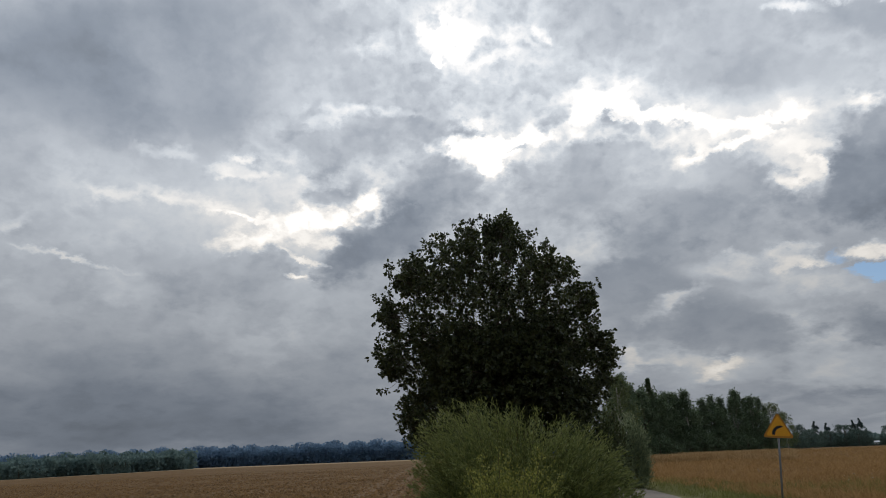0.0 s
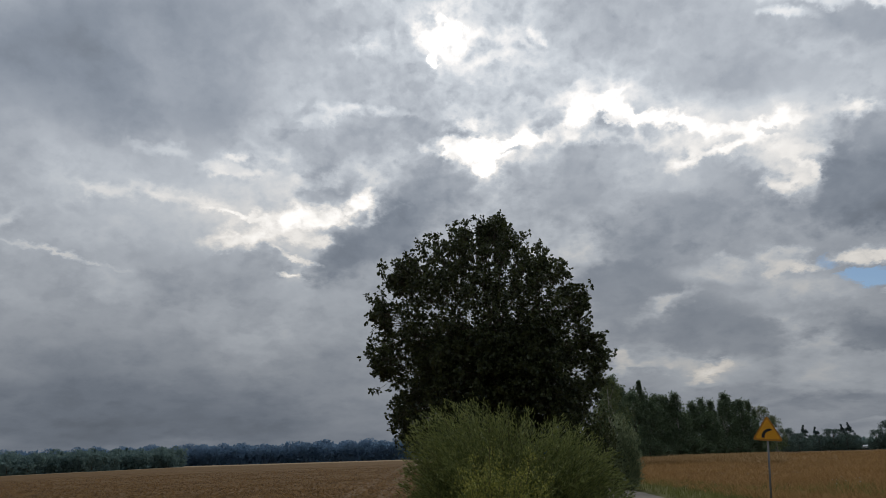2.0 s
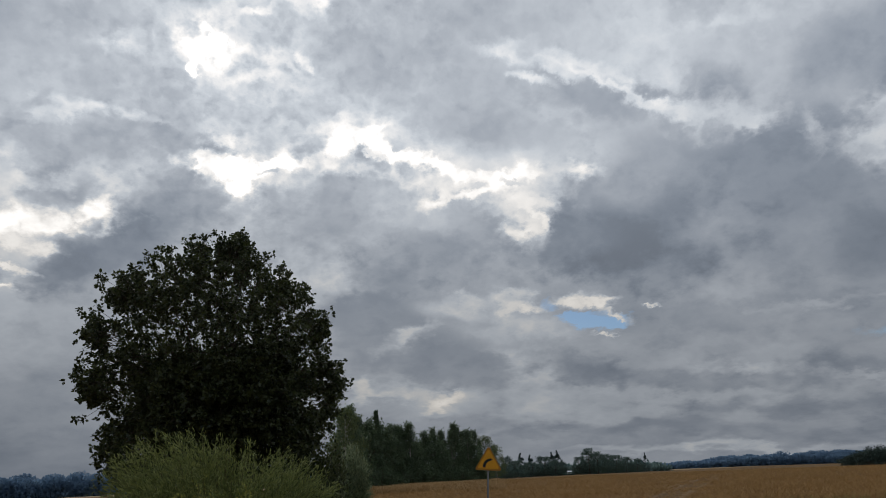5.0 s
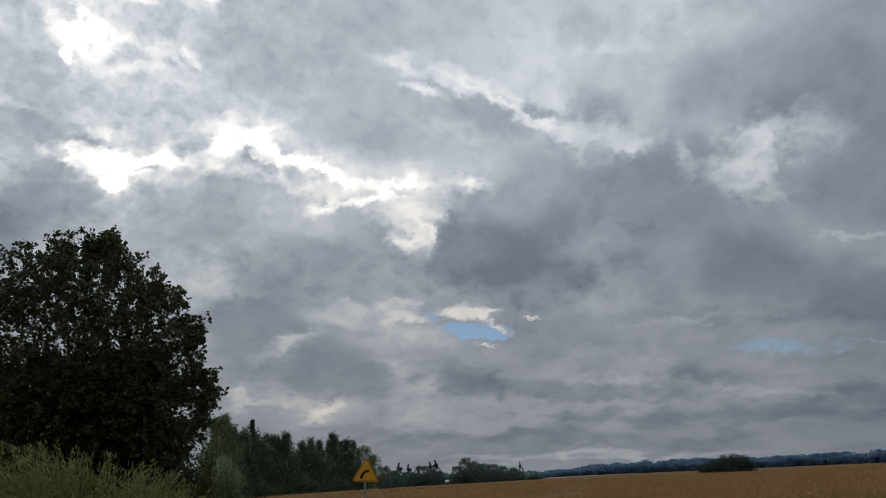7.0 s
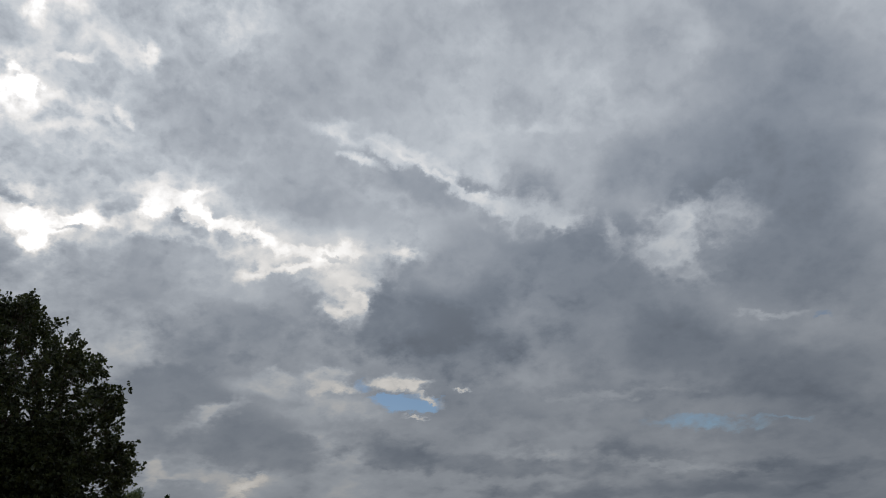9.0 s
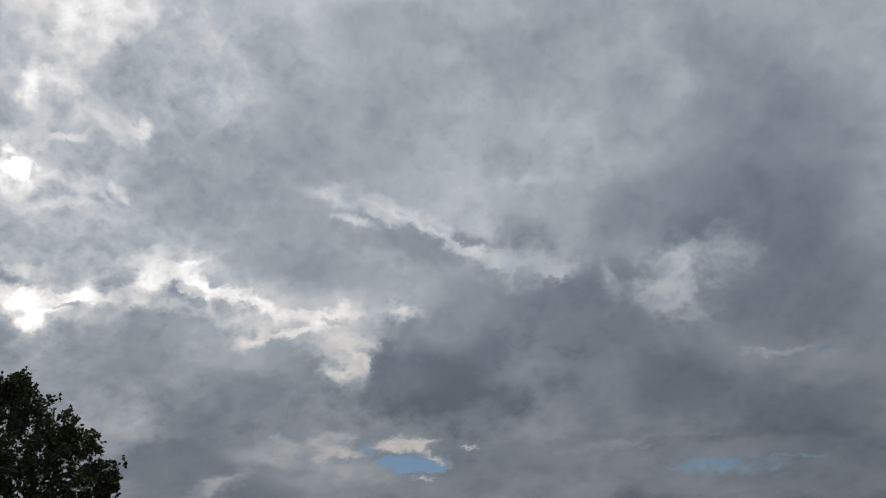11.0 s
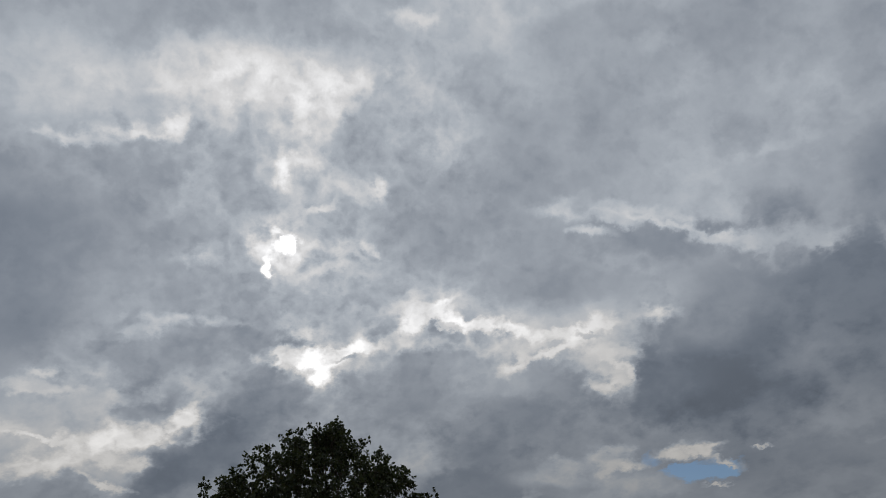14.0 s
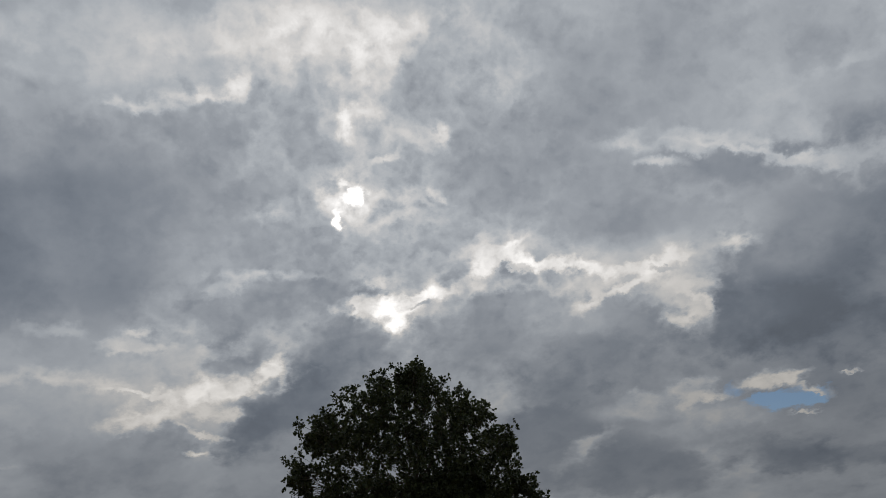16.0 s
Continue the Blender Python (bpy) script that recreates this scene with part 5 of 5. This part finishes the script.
for az, dist, wide, high in ((25.6, 300, 0.8, 0.80), (26.3, 305, 0.75, 0.74), (27.9, 300, 0.8, 0.78), (28.3, 305, 0.85, 0.84), (34.6, 320, 0.45, 0.66)):
    put(spruce, az, dist, az * 53 % 360, wide, high)


def wood(name, label, az0, az1, dist, rows, gap, tall, kinds, quads, leaf, mat, seed):
    """A wood far off, as one mass of many crowns."""
    rng = np.random.default_rng(seed)
    all_at = []
    for row in range(rows):
        d = dist + row * gap * 1.3
        step = math.degrees(gap / d)
        for az in np.arange(az0, az1, step):
            az, dd = az + rng.uniform(-0.4, 0.4) * step, d + rng.uniform(-0.5, 0.5) * gap
            x, y = spot(az, dd)
            high = np.interp(az, *tall) * rng.uniform(0.76, 1.12) * (1 if row else 0.85)
            pts = crown_points(rng, kinds[rng.integers(len(kinds))], quads)
            wide = gap * rng.uniform(0.6, 0.95)
            low = np.minimum(pts[:, 2], 1) * high
            all_at.append(np.stack((x + pts[:, 0] * wide, y + pts[:, 1] * wide, float(ground_height(x, y)) + low), axis=1))
            fill = rng.uniform(0, 1, (quads // 2, 3))
            all_at.append(np.stack((x + (fill[:, 0] - 0.5) * gap * 1.6, y + (fill[:, 1] - 0.5) * gap, float(ground_height(x, y)) - 0.3 + fill[:, 2] * high * 0.88), axis=1))
    at = np.concatenate(all_at)
    size = leaf * rng.uniform(0.6, 1.3, len(at))
    # the low fill is coarser, so that no sky shows through the stems
    size = np.where(np.concatenate([np.full(len(one), k % 2) for k, one in enumerate(all_at)]) > 0, size * 2.4, size)
    axis = rng.normal(size=at.shape) + (0, 0, 0.6)
    return tagged(mesh_object(name, leaves(name, at, axis, size, size * 0.75, rng), mat), label, "woods", kind="stuff")


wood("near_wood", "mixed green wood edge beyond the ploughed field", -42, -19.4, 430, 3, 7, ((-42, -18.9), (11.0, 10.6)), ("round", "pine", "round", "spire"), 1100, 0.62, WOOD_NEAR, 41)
wood("far_wood", "pine wood along the far field edge, blue haze in its colour", -44, 12, 800, 3, 11, ((-44, -30, -20, -12, -4, 12), (21, 20.5, 20, 20.5, 21, 20)), ("pine", "round", "pine"), 640, 1.25, WOOD_FAR, 42)
wood("hill_wood", "low wood on the far rise, blue haze in its colour", 31, 66, 760, 3, 10, ((31, 37, 41, 45, 52, 60, 66), (3.5, 6, 11, 11, 9.5, 10, 11.5)), ("round", "round", "pine"), 820, 0.9, WOOD_FAR, 43)

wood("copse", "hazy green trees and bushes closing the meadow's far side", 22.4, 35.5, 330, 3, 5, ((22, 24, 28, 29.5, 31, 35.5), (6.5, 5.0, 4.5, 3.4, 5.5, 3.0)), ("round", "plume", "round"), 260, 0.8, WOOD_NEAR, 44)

# bushes that stand alone in the fields
island = small_tree("thicket", "dark green thicket alone in the golden field", 3.0, 2.8, 0.0, "round", 2600, 0.36, THICKET_LEAF, BARK, 45)
for az, dist, wide, high in ((47.7, 216, 0.9, 0.6), (48.3, 214, 1.1, 0.9), (49.0, 214, 1.1, 1.12), (49.7, 216, 1.1, 1.22), (50.3, 218, 0.9, 1.1)):
    put(island, az, dist, az * 37 % 360, wide, high)
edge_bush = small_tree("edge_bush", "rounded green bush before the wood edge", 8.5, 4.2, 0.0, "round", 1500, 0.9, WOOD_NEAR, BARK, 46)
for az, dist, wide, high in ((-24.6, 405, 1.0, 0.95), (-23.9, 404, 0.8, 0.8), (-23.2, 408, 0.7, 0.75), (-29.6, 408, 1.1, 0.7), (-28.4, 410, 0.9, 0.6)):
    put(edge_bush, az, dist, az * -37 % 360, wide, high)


# ---- bend warning sign
def rounded_triangle(side, corner, steps=6):
    """Outline in x, z, base level, middle of the base at the origin; corner: radius."""
    h = side * math.sqrt(3) / 2
    pts = []
    for (x, z), a0 in (((side / 2, 0), -90), ((0, h), 30), ((-side / 2, 0), 150)):
        to_mid = Vector((0 - x, h / 3 - z)).normalized()
        c = Vector((x, z)) + to_mid * corner * 2
        pts += [(c.x + corner * math.cos(radians(a0 + 120 * s / steps)), c.y + corner * math.sin(radians(a0 + 120 * s / steps))) for s in range(steps + 1)]
    return pts


def slab(bm, outline, y0, y1):
    """A plate between two depths, bounded by an outline in x, z."""
    a = [bm.verts.new((x, y0, z)) for x, z in outline]
    b = [bm.verts.new((x, y1, z)) for x, z in outline]
    bm.faces.new(a), bm.faces.new(b[::-1])
    for n in range(len(a)):
        m = (n + 1) % len(a)
        bm.faces.new((a[m], a[n], b[n], b[m]))


def warning_sign(az, dist, base_z, lean):
    x, y = spot(az, dist)
    g = float(ground_height(x, y))
    sign = tagged(new("road_sign"), "yellow triangular right-bend warning sign on a grey post", "road sign")
    sign.matrix_world = pose(x, y, g, 0, lean, -az)
    bottom = base_z - g
    bm = bmesh.new()
    tube(bm, [(0, 0, -0.3), (0, 0, bottom * 0.5), (0, 0, bottom + 0.52)], (0.026, 0.026, 0.026), 12)
    part("post", bm, ZINC, sign, "grey galvanised steel tube", True)
    bm = bmesh.new()
    slab(bm, [(px, pz + bottom) for px, pz in rounded_triangle(0.76, 0.045)], -0.052, -0.036)
    plate = part("plate", bm, SIGN_RED, sign, "thin triangular plate with a dark orange border")
    bm = bmesh.new()
    slab(bm, [(px, pz + bottom + 0.045) for px, pz in rounded_triangle(0.62, 0.035)], -0.057, -0.050)
    part("face", bm, SIGN_YELLOW, plate, "weathered yellow face")
    bm = bmesh.new()
    # an arrow that rises and bends to the right
    mids = [(-0.115, 0.075), (-0.105, 0.15), (-0.07, 0.22), (-0.01, 0.265), (0.07, 0.29)]
    wide = (0.037, 0.037, 0.036, 0.035, 0.028)
    one, two = [], []
    for n, ((mx, mz), w) in enumerate(zip(mids, wide)):
        a, b = mids[max(n - 1, 0)], mids[min(n + 1, 4)]
        d = Vector((b[0] - a[0], b[1] - a[1])).normalized()
        one.append((mx - d.y * w, mz + d.x * w + bottom)), two.append((mx + d.y * w, mz - d.x * w + bottom))
    slab(bm, two + [(0.125, 0.282 + bottom)] + one[::-1], -0.062, -0.056)
    part("bend_arrow", bm, SIGN_BLACK, plate, "black curved arrow")
    for z in (0.14, 0.40):
        bm = bmesh.new()
        block(bm, -0.10, 0.10, -0.037, -0.028, bottom + z - 0.02, bottom + z + 0.02)
        block(bm, -0.045, 0.045, 0.028, 0.036, bottom + z - 0.02, bottom + z + 0.02)
        block(bm, -0.045, -0.032, -0.03, 0.03, bottom + z - 0.02, bottom + z + 0.02)
        block(bm, 0.032, 0.045, -0.03, 0.03, bottom + z - 0.02, bottom + z + 0.02)
        part("clamp", bm, ZINC, sign)
    return sign


warning_sign(22.83, 21.7, 1.87, 5.0)


# ---- a white car far off by the trees
def small_car(az, dist, turn):
    x, y = spot(az, dist)
    car = tagged(new("parked_car"), "small white car parked among far trees", "car")
    car.matrix_world = pose(x, y, float(ground_height(x, y)), 0, 0, turn)
    bm = bmesh.new()
    profile = [(-2.0, 0.3), (2.0, 0.3), (2.05, 0.75), (1.9, 0.9), (1.0, 1.0), (0.45, 1.45), (-1.1, 1.5), (-1.8, 1.05), (-2.05, 0.95)]
    slab(bm, profile, -0.8, 0.8)
    part("body", bm, CAR_WHITE, car)
    for s in (-0.803, 0.797):
        bm = bmesh.new()
        slab(bm, [(-1.3, 1.05), (0.7, 1.05), (0.38, 1.38), (-1.0, 1.42)], s, s + 0.006)
        part("side_window", bm, CAR_GLASS, car)
    for wx in (-1.3, 1.3):
        for wy in (-0.72, 0.72):
            bm = bmesh.new()
            tube(bm, [(wx, wy - 0.1, 0.31), (wx, wy + 0.1, 0.31)], (0.31, 0.31), 14)
            part("wheel", bm, RUBBER, car)
    return car


small_car(29.1, 295, 66)


def far_house(az, dist, turn):
    x, y = spot(az, dist)
    house = tagged(new("farmhouse"), "small pale farmhouse half hidden by far trees", "house")
    house.matrix_world = pose(x, y, float(ground_height(x, y)), 0, 0, turn)
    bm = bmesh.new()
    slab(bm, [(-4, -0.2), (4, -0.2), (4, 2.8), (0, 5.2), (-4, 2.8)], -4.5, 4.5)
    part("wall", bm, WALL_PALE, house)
    for s in (-1, 1):
        bm = bmesh.new()
        slab(bm, [(s * 0.0, 5.22), (s * 4.4, 2.6), (s * 4.4, 2.76), (s * 0.0, 5.40)], -4.8, 4.8)
        part("roof", bm, ROOF_TILE, house)
    for wx in (-2.0, 1.0):
        bm = bmesh.new()
        block(bm, wx, wx + 1.0, -4.53, -4.47, 1.0, 2.2)
        part("window", bm, CAR_GLASS, house)
    return house


far_house(42.9, 774, 20)


# ---- grass, stubble and weeds
def blades(name, label, places, tall, wide, mat, seed, per=4, lean=0.35):
    """Upright bent blades in small tufts."""
    rng = np.random.default_rng(seed)
    at = np.repeat(places, per, axis=0)
    n = len(at)
    at = at + np.stack((rng.normal(size=n) * 0.06, rng.normal(size=n) * 0.06, np.zeros(n)), axis=1)
    h = np.repeat(np.broadcast_to(tall, len(places)), per) * rng.uniform(0.5, 1.15, n)
    phi = rng.uniform(0, math.tau, n)
    tip = at + np.stack((rng.normal(size=n) * lean * h, rng.normal(size=n) * lean * h, h), axis=1)
    side = np.stack((np.cos(phi), np.sin(phi), np.zeros(n)), axis=1) * wide * 0.5
    mid = at * 0.4 + tip * 0.6 + np.stack((np.zeros(n), np.zeros(n), h * 0.06), axis=1)
    v = np.stack((at - side, at + side, mid + side * 0.8, tip, mid - side * 0.8), axis=1).reshape(-1, 3)
    k = np.arange(n)[:, None] * 5
    f = np.concatenate((k + np.array([0, 1, 2]), k + np.array([0, 2, 4]), k + np.array([4, 2, 3])), axis=1).reshape(-1, 3)
    return tagged(mesh_object(name, raw_mesh(name, v, f, 3), mat), label, "grass", kind="stuff")


def scatter(rng, count, az0, az1, r0, r1, keep, power=0.5):
    """Places on the ground, thinning out with distance."""
    az = np.radians(rng.uniform(az0, az1, count))
    r = r0 + (r1 - r0) * rng.uniform(0, 1, count) ** (1 / power)
    x, y = r * np.sin(az), r * np.cos(az)
    ok = keep(road_side(x, y))
    x, y = x[ok], y[ok]
    return np.stack((x, y, ground_height(x, y)), axis=1)


rng = np.random.default_rng(77)
hay_at = scatter(rng, 70000, 8, 66, 20, 170, lambda s: s > 4.2, 0.7)
hay_at = hay_at[np.abs(track_gap(hay_at[:, 0], hay_at[:, 1]) - 0.85) > 0.28]
patch_of = np.sin(hay_at[:, 0] * 0.35 + 1) * np.sin(hay_at[:, 1] * 0.22) + rng.normal(size=len(hay_at)) * 0.4
blades("dry_grass", "tall dry golden-brown meadow grass", hay_at, (0.29 + 0.14 * np.tanh(patch_of)) * (0.32 + 0.68 * smooth(0.8, 2.2, track_gap(hay_at[:, 0], hay_at[:, 1]))), 0.017, DRY_GRASS, 51, 6, 0.95)
# a pale straw strip, made tall enough for the camera to see over the hay
straw_at = scatter(rng, 30000, 9, 24, 80, 117, lambda s: s > 5.0, 0.9)
straw_at = straw_at[np.sin(straw_at[:, 0] * 0.23 + 2) * np.sin(straw_at[:, 1] * 0.19 + straw_at[:, 0] * 0.1) + rng.normal(size=len(straw_at)) * 0.25 > 0.25]
blades("raised_straw", "pale straw before the roadside trees, raised above the meadow grass", straw_at, 0.80, 0.045, PALE_STRAW, 56, 5, 0.9)
green_at = scatter(rng, 26000, 8, 66, 20, 75, lambda s: (s > 2.2) & (s < 6.5), 0.8)
blades("green_grass", "green verge grass between lane and meadow", green_at, 0.24, 0.014, GREEN_GRASS, 52)
tuft_at = scatter(rng, 2600, 14, 66, 20, 33, lambda s: s > 5.5, 0.8)
blades("tall_grass", "tall green weeds standing in dry grass", tuft_at, 0.50, 0.014, GREEN_GRASS, 53, 4, 0.5)
edge_at = scatter(rng, 14000, -8, 14, 14, 46, lambda s: (s > -5.5) & (s < -2.0), 0.8)
blades("edge_grass", "rough grass strip beside the ploughed field", edge_at, 0.3, 0.014, GREEN_GRASS, 54)
stubble_at = scatter(rng, 30000, -42, 2, 24, 140, lambda s: s < -6, 0.7)
blades("stubble", "scattered pale straw stubble on ploughed soil", stubble_at, 0.09, 0.02, STRAW, 55, 2, 1.1)


def clods(name, label, places, size, mat, seed):
    """Broken lumps of soil half sunk in the field."""
    rng = np.random.default_rng(seed)
    n = len(places)
    shape = np.array([(1, 0, 0), (0.3, 0.9, 0), (-0.8, 0.6, 0), (-0.8, -0.6, 0), (0.3, -0.9, 0), (0, 0, 0.75)])
    v = shape[None] * size * rng.uniform(0.4, 1.5, (n, 1, 1)) * rng.uniform(0.6, 1.3, (n, 6, 3)) + places[:, None] - np.array((0, 0, 0.01))
    k = np.arange(n)[:, None] * 6
    f = np.concatenate([k + np.array([a, (a + 1) % 5, 5]) for a in range(5)], axis=1).reshape(-1, 3)
    return tagged(mesh_object(name, raw_mesh(name, v.reshape(-1, 3), f, 3), mat), label, "soil", kind="stuff")


clod_at = scatter(rng, 26000, -42, 2, 24, 120, lambda s: s < -5, 0.7)
clods("soil_clods", "dark brown clods of ploughed soil", clod_at, 0.10, CLOD, 61)


# white umbels and dead stalks by the verge
def weed(name, label, mat, seed, high, heads, head_mat, head):
    rng = np.random.default_rng(seed)
    plant_ob = tagged(new(name), label, "weed")
    bm = bmesh.new()
    tips = []
    for n in range(heads):
        tip = np.array((*(rng.normal(size=2) * 0.2 * high), high * rng.uniform(0.6, 1.05)))
        tube(bm, limb_points(rng, (*(rng.normal(size=2) * 0.03), -0.05), tip, 0.05, 4), (0.007, 0.006, 0.005, 0.003), 4)
        tips.append(tip)
    part("stalks", bm, mat, plant_ob)
    for tip in tips:
        bm = bmesh.new()
        made = bmesh.ops.create_icosphere(bm, subdivisions=2, radius=1)["verts"]
        for v in made:
            v.co = Vector(tip) + Vector((v.co.x * head[0], v.co.y * head[0], v.co.z * head[1])) * (1 + 0.35 * noise.noise(v.co * 3 + Vector(tip) * 9))
        part("flower_head", bm, head_mat, plant_ob)
    return plant_ob


umbel = weed("white_flower", "white flowering weed in the dry grass", GREEN_GRASS, 71, 0.62, 4, FLOWER, (0.015, 0.010))
for az, dist in ((27.0, 31), (27.5, 33), (28.4, 32)):
    put(umbel, az, dist, az * 91 % 360)
for n, (az, dist, high) in enumerate(((9.6, 10.6, 1.10), (10.5, 10.7, 1.25), (11.3, 10.8, 1.30), (12.2, 11.0, 1.2), (13.0, 11.4, 1.05))):
    tagged(shrub("dead_weed", "pale dry weed with withered leaves beside the willow", *spot(az, dist), (0.32, 0.3, high), 34, 30, (0.06, 0.014), DEAD_STALK, DEAD_STALK, 80 + n), category="weed")
